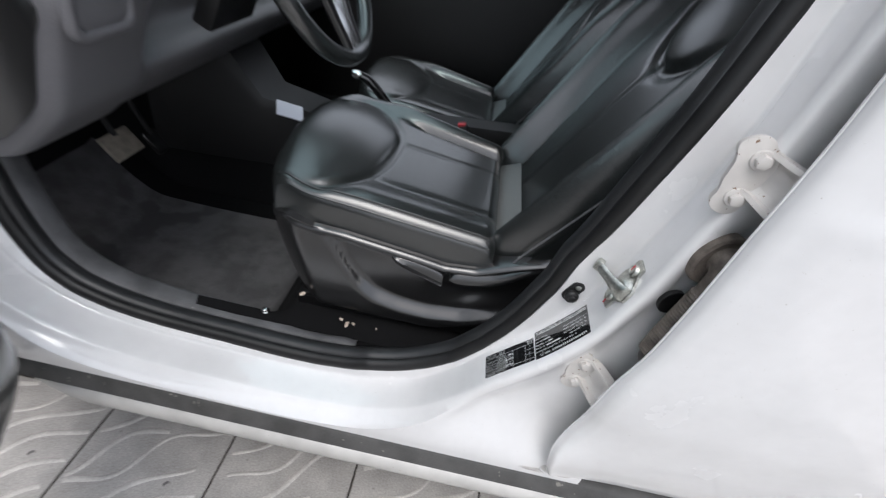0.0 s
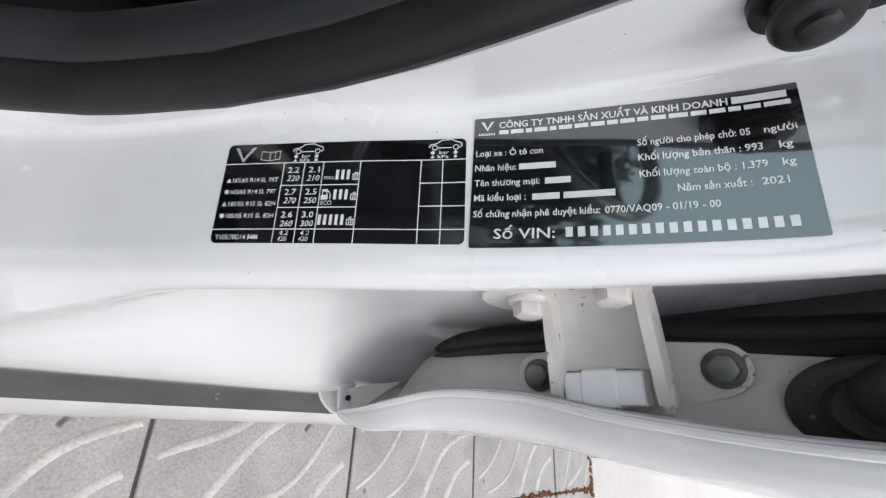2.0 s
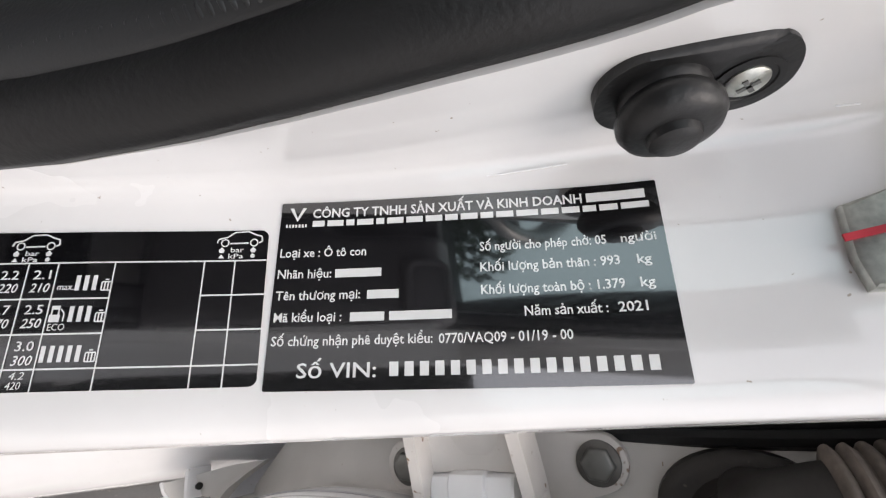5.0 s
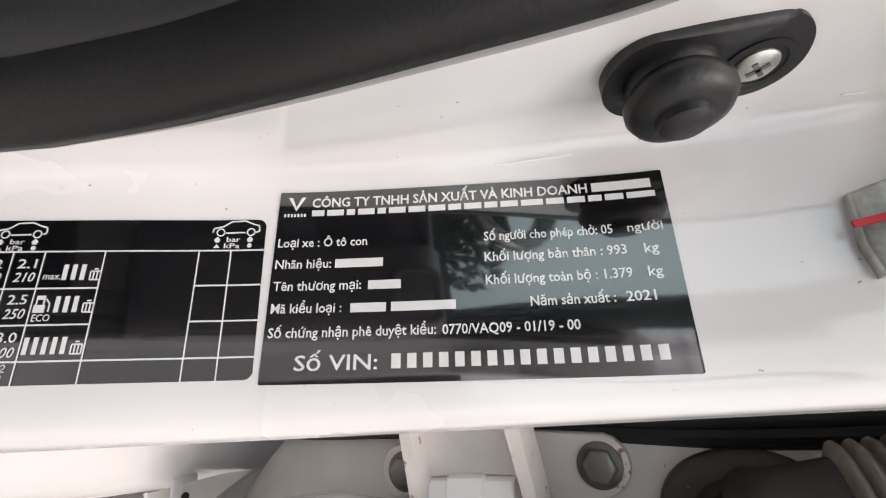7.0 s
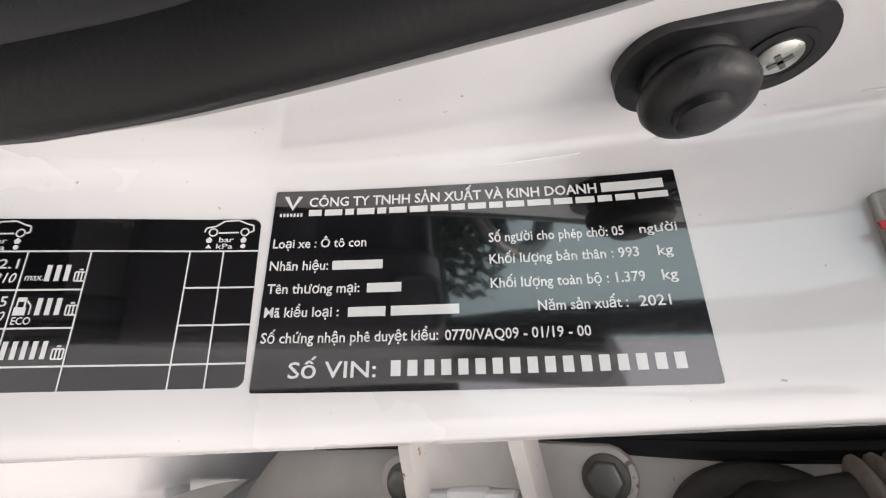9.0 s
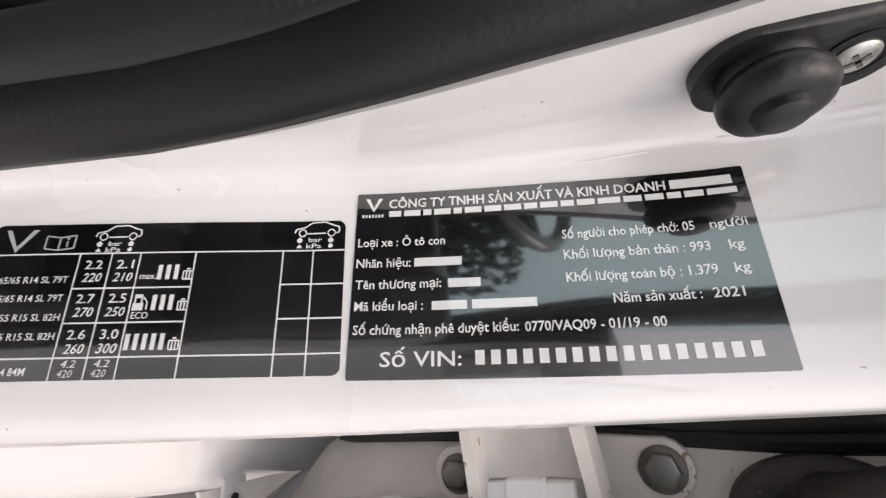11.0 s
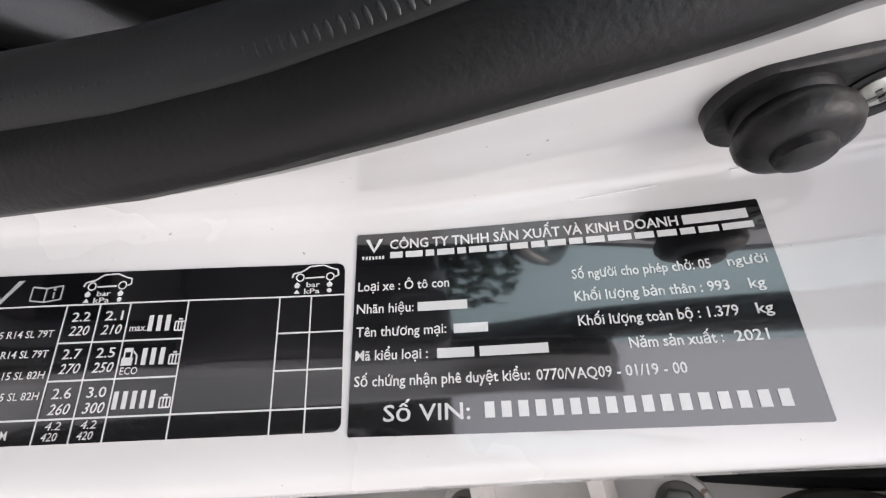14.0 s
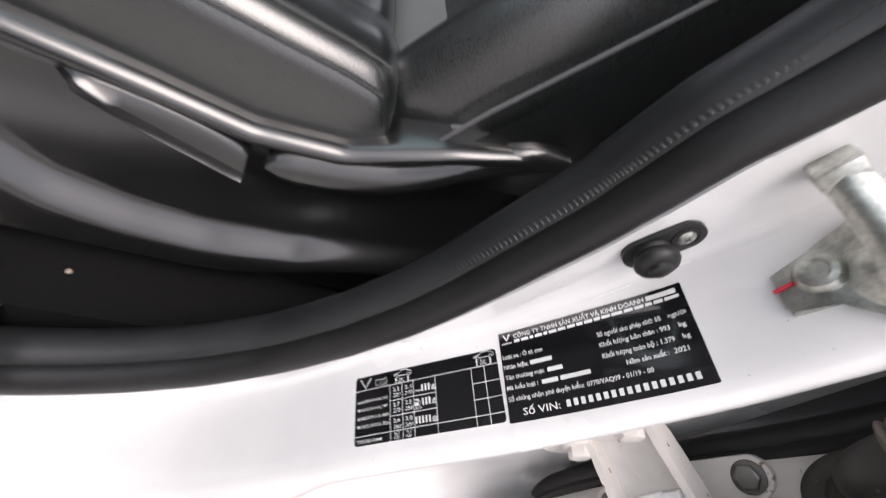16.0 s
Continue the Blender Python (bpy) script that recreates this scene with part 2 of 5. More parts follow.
def smooth_path(pts, step):
    """Catmull-Rom curve through the points, sampled at even steps of arc length."""
    P = [np.array(p, float) for p in pts]
    P = [2 * P[0] - P[1]] + P + [2 * P[-1] - P[-2]]
    fine = []
    for a, b, c, d in zip(P, P[1:], P[2:], P[3:]):
        for i in range(40):
            t = i / 40
            fine.append(0.5 * (2 * b + (c - a) * t + (2 * a - 5 * b + 4 * c - d) * t * t + (3 * b - a - 3 * c + d) * t**3))
    fine.append(P[-2])
    fine = np.array(fine)
    s = np.r_[0, np.cumsum(np.linalg.norm(np.diff(fine, axis=0), axis=1))]
    at = np.linspace(0, s[-1], max(int(s[-1] / step), 2) + 1)
    return np.stack([np.interp(at, s, fine[:, k]) for k in range(fine.shape[1])], 1)


def tube(bm, pts, radius, seg=12, step=0.004, cap=True):
    P = [Vector(p) for p in smooth_path(pts, step)]
    rows, up = [], None
    for i, p in enumerate(P):
        d = (P[min(i + 1, len(P) - 1)] - P[max(i - 1, 0)]).normalized()
        up = (up - d * up.dot(d)).normalized() if up else d.orthogonal().normalized()
        side = d.cross(up)
        r = radius(i / (len(P) - 1)) if callable(radius) else radius
        rows.append([p + r * (math.cos(a) * up + math.sin(a) * side) for a in (2 * math.pi * k / seg for k in range(seg))])
    grid(bm, rows, closed=True, cap=cap)
    return bm


def plate(bm, outline, thick, m=None, bevel=0.0):
    """A flat plate with the given 2D outline, lying in local xy with its thickness along z."""
    m = m or Matrix()
    lo = [bm.verts.new(m @ Vector((x, y, 0))) for x, y in outline]
    hi = [bm.verts.new(m @ Vector((x, y, thick))) for x, y in outline]
    n = len(lo)
    faces = [bm.faces.new(lo[::-1]), bm.faces.new(hi)]
    faces += [bm.faces.new((lo[i], lo[(i + 1) % n], hi[(i + 1) % n], hi[i])) for i in range(n)]
    if bevel:
        bmesh.ops.bevel(bm, geom=list({e for e in faces[1].edges}), offset=bevel, segments=2, affect="EDGES", profile=0.5)
    return bm


def lathe(bm, prof, m=None, seg=28):
    m = m or Matrix()
    rows = [[m @ Vector((r * math.cos(a), r * math.sin(a), h)) for a in (2 * math.pi * k / seg for k in range(seg))] for r, h in prof]
    grid(bm, rows, closed=True, cap=True)
    return bm


def rounded(w, h, r, n=5):
    """Outline of a rectangle with rounded corners round the origin."""
    out = []
    for cx, cy, a0 in ((w / 2 - r, h / 2 - r, 0), (-w / 2 + r, h / 2 - r, 90), (-w / 2 + r, -h / 2 + r, 180), (w / 2 - r, -h / 2 + r, 270)):
        out += [(cx + r * math.cos(radians(a0 + 90 * k / n)), cy + r * math.sin(radians(a0 + 90 * k / n))) for k in range(n + 1)]
    return out


def basis(o, x, z):
    """A pose with its origin at o, its x axis along x and its z axis close to z."""
    x = Vector(x).normalized()
    z = Vector(z)
    z = (z - x * z.dot(x)).normalized()
    y = z.cross(x)
    return Matrix(((x.x, y.x, z.x, o[0]), (x.y, y.y, z.y, o[1]), (x.z, y.z, z.z, o[2]), (0, 0, 0, 1)))


def ease(v):
    v = min(max(v, 0.0), 1.0)
    return v * v * (3 - 2 * v)


# ---- the front door's opening: its line in the car's length and height, from the front pillar along the sill and up the centre pillar ----
LINE = smooth_path([(-0.80, 0.80), (-0.93, 0.50), (-0.955, 0.15), (-0.945, 0.0), (-0.92, -0.1), (-0.88, -0.165), (-0.80, -0.212), (-0.70, -0.236), (-0.6, -0.244), (-0.41, -0.247), (-0.33, -0.243), (-0.25, -0.231), (-0.165, -0.195), (-0.105, -0.138), (-0.061, -0.078), (-0.03, -0.038), (0.0, 0.0), (0.026, 0.042), (0.05, 0.086), (0.064, 0.13), (0.077, 0.18), (0.088, 0.24), (0.098, 0.3), (0.107, 0.37), (0.114, 0.45), (0.122, 0.6), (0.115, 0.8)], 0.002)
ARC = np.r_[0, np.cumsum(np.linalg.norm(np.diff(LINE, axis=0), axis=1))]
S0 = float(ARC[np.argmin(np.linalg.norm(LINE - np.array((0.0, 0.0)), axis=1))])


def line_at(s):
    """Point and inward normal (into the metal) of the line at arc length s from the labels' meeting corner."""
    a = S0 + s
    f = lambda q: Vector((float(np.interp(q, ARC, LINE[:, 0])), float(np.interp(q, ARC, LINE[:, 1]))))  # noqa: E731
    d = (f(a + 0.006) - f(a - 0.006)).normalized()
    return f(a), Vector((d.y, -d.x))


EDGE = [(-2.2, 0.03, -0.015), (-1.2, 0.03, -0.015), (-1.05, 0.020, -0.013), (-0.95, 0.013, -0.012), (-0.85, 0.0135, -0.012), (-0.75, 0.015, -0.012), (-0.65, 0.0145, -0.012), (-0.55, 0.0105, -0.0148), (-0.45, 0.007, -0.0203), (-0.4, 0.005, -0.025), (-0.35, 0.003, -0.032), (-0.25, 0.0085, -0.022), (-0.17, 0.0115, -0.006), (-0.1, 0.0076, -0.006), (-0.05, 0.0055, -0.014), (0.0, 0.0056, -0.0255), (0.05, 0.0046, -0.0356), (0.1, 0.003, -0.0465), (0.15, 0.0, -0.053), (0.2, -0.002, -0.052), (0.3, -0.012, -0.050), (0.4, -0.015, -0.041), (0.5, -0.012, -0.03), (1.2, -0.01, -0.03)]


def seal_edge(s):
    k = [e[0] for e in EDGE]
    return float(np.interp(s, k, [e[1] for e in EDGE])), float(np.interp(s, k, [e[2] for e in EDGE]))


def spot(s, y, d):
    """The place at arc length s, width y and depth d into the metal."""
    c, m = line_at(s)
    return Vector((c.x + m.x * d, y, c.y + m.y * d))


def tilt(s, y):
    """The shut face leans a little, deeper towards its outer edge."""
    return max(-y, 0.0) * 0.065 * (1 - 0.7 * ease((s - 0.03) / 0.1))


def jamb(s, y, lift=0.0):
    """A point of the painted shut face that carries the labels, raised by lift."""
    return spot(s, y, tilt(s, y) - lift)


def wall_profile(s):
    """Width and depth of the face from the seal's foot, down the wall, round the inner bend and over the shut face."""
    ye, de = seal_edge(s)
    r = min(0.005, 0.7 * -de)
    y0 = min(0.0015 + r, ye + 0.003) + 0.0015 * math.exp(-(((s - 0.10) / 0.06) ** 2))
    pts = [(ye + 0.05, de + 0.016), (ye + 0.015, de + 0.004), (ye + 0.002, de), (ye, de)]
    pts += [(ye + (y0 - ye) * t, de + (-r - de) * t) for t in (0.2, 0.4, 0.6, 0.8, 1.0)]
    pts += [(y0 - r * (1 - math.cos(radians(a))) * 1.0, -r * (1 - math.sin(radians(a)))) for a in (30, 60, 90)]
    return pts + [(y, tilt(s, y)) for y in (-0.015, -0.03, -0.045, -0.052)]


def jamb_pose(s, y, lift=0.0):
    """A pose on the shut face: x up along the pillar, y to the cabin, z out of the face."""
    _, m = line_at(s)
    return basis(jamb(s, y, lift), jamb(s + 0.004, y) - jamb(s - 0.004, y), (-m.x, 0, -m.y))


def outer_y(x, z, d):
    t = ease((x - 0.01) / 0.10)
    flare = ease((-0.10 - 0.06 * t - z) / (0.15 - 0.06 * t))
    return (1 - flare) * (-0.062 + (0.0185 - 0.0125 * ease((z - 0.25) / 0.07)) * ease(d / 0.045)) - flare * 0.09


car = new("car")
tagged(car, "white five-door hatchback, front door open, black leather seats", "car")


# ---- painted body side ----
def build_body_side():
    bm = bmesh.new()
    rows = []
    n = len(ARC)
    for i in range(0, n, 3):
        s = ARC[i] - S0
        c, m = line_at(s)
        row = [spot(s, y, d) for y, d in wall_profile(s)]
        for a in (30, 60, 90):
            k = radians(a)
            row.append(spot(s, -0.052 - 0.010 * math.sin(k), tilt(s, -0.052) + 0.010 * (1 - math.cos(k))))
        row[-1].y = outer_y(row[-1].x, row[-1].z, 0.0)
        # the outer face runs on to the sill's edge, or to the rear door's opening
        if s < -0.30:
            b = Vector((c.x - 0.14 * ease((-0.76 - c.x) / 0.18), -0.266 + max(c.y + 0.06, 0.0)))
        elif s < 0.04:
            t = (s + 0.30) / 0.34
            b = Vector((float(np.interp(t, (0, 1), (line_at(-0.30)[0].x, 0.16))), -0.266))
        elif s < 0.2:
            b = Vector((0.16, -0.266 + (s - 0.04) / 0.16 * (0.12 + 0.266)))
        else:
            b = Vector((0.16 + 0.2 * max(s - 0.5, 0), float(np.interp(s, (0.2, 0.3), (0.12, max(c.y, 0.12)))) if s < 0.3 else c.y))
        st = Vector((row[-1].x, row[-1].z))
        for t in (0.06, 0.14, 0.25, 0.4, 0.55, 0.7, 0.8, 0.88, 0.95, 1.0):
            q = st.lerp(b, t)
            row.append(Vector((q.x, outer_y(q.x, q.y, (q - st).length), q.y)))
        e = row[-1]
        row.append(Vector((e.x, e.y + 0.05, e.z - (0.012 if e.z < -0.2 else 0))))
        rows.append(row)
    grid(bm, rows)
    return bm


body_side = part("body_side", build_body_side(), PAINT, car, "white painted door frame and sill", 60)


def build_long(profile, x0, x1, n=40, drop=None):
    bm = bmesh.new()
    rows = []
    for i in range(n + 1):
        x = x0 + (x1 - x0) * i / n
        k = drop(x) if drop else 1.0
        rows.append([(x, profile[0][0] + (y - profile[0][0]) * k, profile[0][1] + (z - profile[0][1]) * k) for y, z in profile])
    grid(bm, rows, closed=True, cap=True)
    return bm


part("sill_strip", build_long([(-0.07, -0.264), (-0.088, -0.2665), (-0.093, -0.272), (-0.099, -0.283), (-0.105, -0.296), (-0.09, -0.30), (-0.07, -0.30)], -1.05, 0.36), RUBBER_DUSTY, car, "dusty dark grey rubber strip along the sill")
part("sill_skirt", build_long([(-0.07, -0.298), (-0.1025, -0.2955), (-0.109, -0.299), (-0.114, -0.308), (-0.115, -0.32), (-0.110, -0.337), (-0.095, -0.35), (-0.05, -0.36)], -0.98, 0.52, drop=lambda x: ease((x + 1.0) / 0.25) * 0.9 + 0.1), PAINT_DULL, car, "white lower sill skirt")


# ---- black weatherstrip round the opening ----
def build_rear_strip(prof, x0, x1, out):
    """A long moulding under the rear door that swings outwards towards the wheel."""
    bm = bmesh.new()
    rows = []
    for x in np.linspace(x0, x1, 40):
        e = math.sqrt(ease((x - x0) / 0.05) * 0.96 + 0.04)
        rows.append([(x, -0.07 + (y + 0.07 - out * ease((x - 0.32) / 0.40)) * e, z) for y, z in prof])
    grid(bm, rows, closed=True, cap=True)
    return bm


part("rear_strip", build_rear_strip([(-0.06, -0.255), (-0.090, -0.257), (-0.100, -0.264), (-0.102, -0.272), (-0.098, -0.284), (-0.06, -0.288)], 0.30, 1.50, 0.026), RUBBER_DUSTY, car, "dusty dark moulding under the rear door")
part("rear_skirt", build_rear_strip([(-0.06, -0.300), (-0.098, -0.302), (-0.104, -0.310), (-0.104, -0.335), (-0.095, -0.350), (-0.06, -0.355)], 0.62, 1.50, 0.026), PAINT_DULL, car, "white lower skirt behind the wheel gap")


def build_seal(prof, s0, s1, step=0.008):
    bm = bmesh.new()
    rows = []
    for k in range(int((s1 - s0) / step) + 1):
        s = s0 + k * step
        c, m = line_at(s)
        ye, de = seal_edge(s)
        k = ease((s + 0.08) / 0.14) * ease((0.22 - s) / 0.1)
        foot = 0.0034 * ease((s + 0.22) / 0.14) * ease((0.26 - s) / 0.1)
        rows.append([(c.x + m.x * (de - h - 0.001 * k), ye + y + 0.0016 * k, c.y + m.y * (de - h - 0.001 * k)) for y, h in ((y, h + (foot if -0.004 < h < 0.0 else 0.0)) for y, h in prof)])
    grid(bm, rows, closed=True, cap=True)
    return bm


S_LO, S_HI = -float(S0) + 0.02, float(ARC[-1] - S0) - 0.02
seal = part("weatherstrip", build_seal([(0.004, -0.010), (-0.0006, -0.0022), (-0.0012, 0.003), (0.0005, 0.009), (0.0045, 0.0128), (0.009, 0.0148), (0.0135, 0.0150), (0.0142, 0.0146), (0.0145, -0.012)], S_LO, S_HI), RUBBER, car, "black rubber door weatherstrip", 60)
part("trim_lip", build_seal([(0.0137, -0.012), (0.0139, 0.0149), (0.0155, 0.0166), (0.0178, 0.0188), (0.023, 0.0210), (0.031, 0.0212), (0.038, 0.0185), (0.044, 0.012), (0.047, -0.012)], S_LO, S_HI), RUBBER_LIP, seal, "dull grey-black grained inner lip", 70)


def build_stitches():
    """Short ribs moulded along the seal's groove."""
    bm = bmesh.new()
    s = -0.35
    while s < 0.45:
        c, m = line_at(s)
        ye, de = seal_edge(s)
        o = Vector((c.x + m.x * (de - 0.0184), ye + 0.0177, c.y + m.y * (de - 0.0184)))
        c2, _ = line_at(s + 0.004)
        d = Vector((c2.x - c.x, 0, c2.y - c.y)).normalized()
        k = 0.30 + 0.70 * ease((s + 0.12) / 0.16)
        f = basis(o, d + Vector((-m.x * 0.25, 0.25, -m.y * 0.25)), (-m.x * 0.75, -0.65, -m.y * 0.75))
        bmesh.ops.create_icosphere(bm, subdivisions=2, radius=1.0, matrix=f @ pose(0, 0, -0.0002) @ Matrix.Diagonal((0.0009, 0.0022, 0.0004 * k, 1)))
        s += 0.0032
    return bm


tagged(part("groove_ribs", build_stitches(), RUBBER_LIP, seal, "", 80), kind="stuff")


def build_dirt(x0, x1, z0, z1, n=30, k=5):
    """A streak of dried dirt on the outer face between two lengths and two heights."""
    bm = bmesh.new()
    rows = []
    for i in range(n + 1):
        x = x0 + (x1 - x0) * i / n
        w = math.sin(math.pi * (0.04 + 0.92 * i / n)) ** 0.5
        za = z0 + (z1 - z0) * 0.5
        rows.append([(x, outer_y(x, za + (z1 - z0) * w * (q / k - 0.5), 0.09) - 0.0007, za + (z1 - z0) * w * (q / k - 0.5)) for q in range(k + 1)])
    grid(bm, rows)
    return bm


part("dirt_streak", build_dirt(0.045, 0.140, -0.2530, -0.2400), DIRT_FILM, body_side, "brown dried dirt along the sill edge")
# fine pale scratches in the paint below the weatherstrip
for a, b in (((0.0475, 0.0055, 0.0840), (0.0520, 0.0045, 0.0955)), ((0.0290, 0.0036, 0.0470), (0.0400, 0.0044, 0.0682)), ((0.0570, 0.0044, 0.1250), (0.0582, 0.0036, 0.1292))):
    bm = bmesh.new()
    mid = [p + q for p, q in zip((Vector(a) + Vector(b)) / 2, (-0.0003, -0.0003, 0.0002))]
    tube(bm, [a, mid, b], 0.00022, 6, 0.002)
    part("scratch", bm, WHITE_NYLON, body_side, "fine pale scratch")


# ---- rear door, closed ----
HEM = smooth_path([(0.090, -0.105, -0.222), (0.081, -0.1055, -0.200), (0.0755, -0.104, -0.17), (0.0735, -0.100, -0.14), (0.081, -0.0935, -0.1), (0.0885, -0.095, -0.05), (0.087, -0.103, 0.0), (0.0885, -0.1095, 0.06), (0.098, -0.1115, 0.12), (0.105, -0.1105, 0.2), (0.112, -0.106, 0.3), (0.120, -0.101, 0.4), (0.122, -0.098, 0.5), (0.13, -0.09, 0.8)], 0.010)
FACE = [(-0.27, 0.150), (-0.23, 0.140), (-0.2, 0.129), (-0.16, 0.120), (-0.12, 0.1165), (-0.08, 0.1175), (-0.053, 0.1205), (0.0, 0.129), (0.032, 0.1355), (0.08, 0.147), (0.15, 0.156), (0.36, 0.165), (0.8, 0.17)]
BULGE = [(-0.27, 0.0), (-0.222, 0.0), (-0.2, 0.006), (-0.16, 0.014), (-0.1, 0.022), (0.0, 0.033), (0.1, 0.039), (0.33, 0.041), (0.35, 0.040), (0.36, 0.036), (0.37, 0.035), (0.8, 0.0)]


def skin_y(x, z, xh, yh):
    b = float(np.interp(z, [q[0] for q in BULGE], [q[1] for q in BULGE]))
    far, edge = -0.097 - b, yh - 0.0118 * hem_roll(z)
    return edge + (far - edge) * (1 - math.exp(-(x - xh) / 0.05))


def hem_roll(z):
    """The rolled front edge narrows towards the lower corner."""
    return 0.35 + 0.65 * ease((z + 0.222) / 0.07)


def build_door_skin():
    bm = bmesh.new()
    rows = []
    for xh, yh, z in HEM:
        row = [(xh + dx, yh + dy * (hem_roll(z) if dy < 0 else 1.0), z) for dx, dy in ((0.016, 0.0062), (0.0045, 0.0058), (0.0016, 0.0045), (0.0004, 0.0024), (0.0, 0.0), (0.0008, -0.002), (0.0022, -0.006), (0.0042, -0.0095), (0.0072, -0.0114))]
        for k in (0.012, 0.02, 0.035, 0.05, 0.08, 0.12, 0.18, 0.26, 0.36, 0.5, 0.65, 0.8):
            # the lower edge climbs over the rear wheel
            zz = z + max(0.0, k - 0.45) ** 2 * 2.4 * (0.8 - z)
            row.append((xh + k, skin_y(xh + k, z, xh, yh), zz))
        rows.append(row)
    e = rows[0]
    rows.insert(0, [(x, y + 0.02, z - 0.004) for x, y, z in e])
    grid(bm, rows)
    return bm


rear_door = part("rear_door", build_door_skin(), PAINT, car, "white painted rear door, shut", 50)


bm = bmesh.new()
TIP = [(0.0805, -0.0895, -0.2360), (0.0815, -0.0950, -0.2325), (0.0850, -0.1010, -0.2270), (0.0900, -0.1050, -0.2225)]
tube(bm, TIP + [(x + 0.0006, y + 0.0026, z) for x, y, z in HEM[::2]], lambda t: 0.0012 + 0.0008 * ease(t * 8), 8, 0.006)
part("hem_bead", bm, PAINT, rear_door)
bm = bmesh.new()
tube(bm, [(x + 0.0048, y + 0.0058, z) for x, y, z in HEM[1::2] if z > -0.16], 0.0007, 6, 0.008)
part("sealant_bead", bm, SEALANT, rear_door, "thin grey sealant line")


def build_corner():
    """The lower front corner, folded to a point, with a crease up to the door's front face."""
    bm = bmesh.new()
    inner = [(0.094, -0.0865, -0.2230), (0.096, -0.0915, -0.2220), (0.100, -0.0970, -0.2190), (0.104, -0.1015, -0.2160)]
    crease = [(0.126, -0.0770, -0.1900), (0.119, -0.0840, -0.1980), (0.111, -0.0920, -0.2050), (0.103, -0.1010, -0.2060)]
    rows = []
    for a, b, c in zip(TIP, inner, crease):
        a, b, c = Vector(a), Vector(b), Vector(c)
        rows.append([a, a.lerp(b, 0.35) + Vector((0, 0, 0.0015)), a.lerp(b, 0.7) + Vector((0, 0, -0.002)), b + Vector((0, 0, -0.004)), b.lerp(c, 0.6) + Vector((0, 0, -0.003)), c + Vector((-0.004, -0.002, 0.003)), c + Vector((0.004, 0.0, 0.004))])
    grid(bm, rows)
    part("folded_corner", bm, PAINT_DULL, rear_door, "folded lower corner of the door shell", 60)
    # small black disc stands for the hole's dark inside
    bm = bmesh.new()
    lathe(bm, [(0.0022, -0.001), (0.0022, 0.0006), (0.0010, 0.0004)], basis((0.0975, -0.0925, -0.2205), (1, 0, 0), (-0.4, -0.1, 1)))
    part("drain_hole", bm, BLACK, rear_door)


build_corner()


def face_x(z):
    """The door's front face: how far back it stands at height z."""
    return float(np.interp(z, [q[0] for q in FACE], [q[1] for q in FACE]))


def build_door_front():
    bm = bmesh.new()
    rows = []
    for xh, yh, z in HEM[1:]:
        if z < -0.205:
            continue
        w = ease((z + 0.21) / 0.10)
        x, a = face_x(z), Vector((xh + 0.009, yh + 0.0052, z))
        b = Vector((x - 0.004, min(-0.0895, yh + 0.0050), z))
        if b.x < a.x + 0.004:
            b.x = a.x + 0.004
        row = [a] + [a.lerp(b, t) + Vector((0.002 * math.sin(math.pi * t), 0, 0)) for t in (0.15, 0.4, 0.7, 1.0)]
        taper = ease((z + 0.220) / 0.075)
        row += [Vector((b.x + dx * taper, b.y + (y - b.y) * taper, z)) for dx, y in ((0.003, -0.0865), (0.004, -0.078), (0.006, -0.068), (0.011, -0.060 + 0.006 * (1 - w)), (0.021, -0.055), (0.10, -0.05))]
        rows.append(row)
    grid(bm, rows)
    return bm


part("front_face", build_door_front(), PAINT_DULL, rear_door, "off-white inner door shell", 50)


def build_door_seal():
    bm = bmesh.new()
    pts = [(face_x(z) + 0.012 + dx, -0.054 - 0.009 * ease((z + 0.06) / 0.16), z) for z, dx in ((-0.163, 0.006), (-0.15, 0.001), (-0.08, 0.0), (0.0, 0.0), (0.05, -0.002), (0.1, -0.005), (0.2, -0.006), (0.35, -0.006), (0.6, -0.006))]
    tube(bm, pts, lambda t: 0.0088 * ease(0.25 + t * 14), 12, 0.006)
    pts = [(x - 0.006, y - 0.007, z) for x, y, z in pts]
    tube(bm, pts, lambda t: 0.0040 * ease(0.25 + t * 14), 8, 0.006)
    return bm


part("door_seal", build_door_seal(), RUBBER, rear_door, "black rubber door seal")


def hex_bolt(name, m, material, parent, r=0.0075, h=0.006, flange=0.0105):
    bm = bmesh.new()
    lathe(bm, [(flange, 0.0), (flange, 0.0012), (flange * 0.93, 0.0022), (r, 0.0026)], m)
    cyl(bm, r * 1.08, r * 1.02, h, m @ pose(0, 0, h / 2 + 0.002), 6, 0.0007)
    return part(name, bm, material, parent)


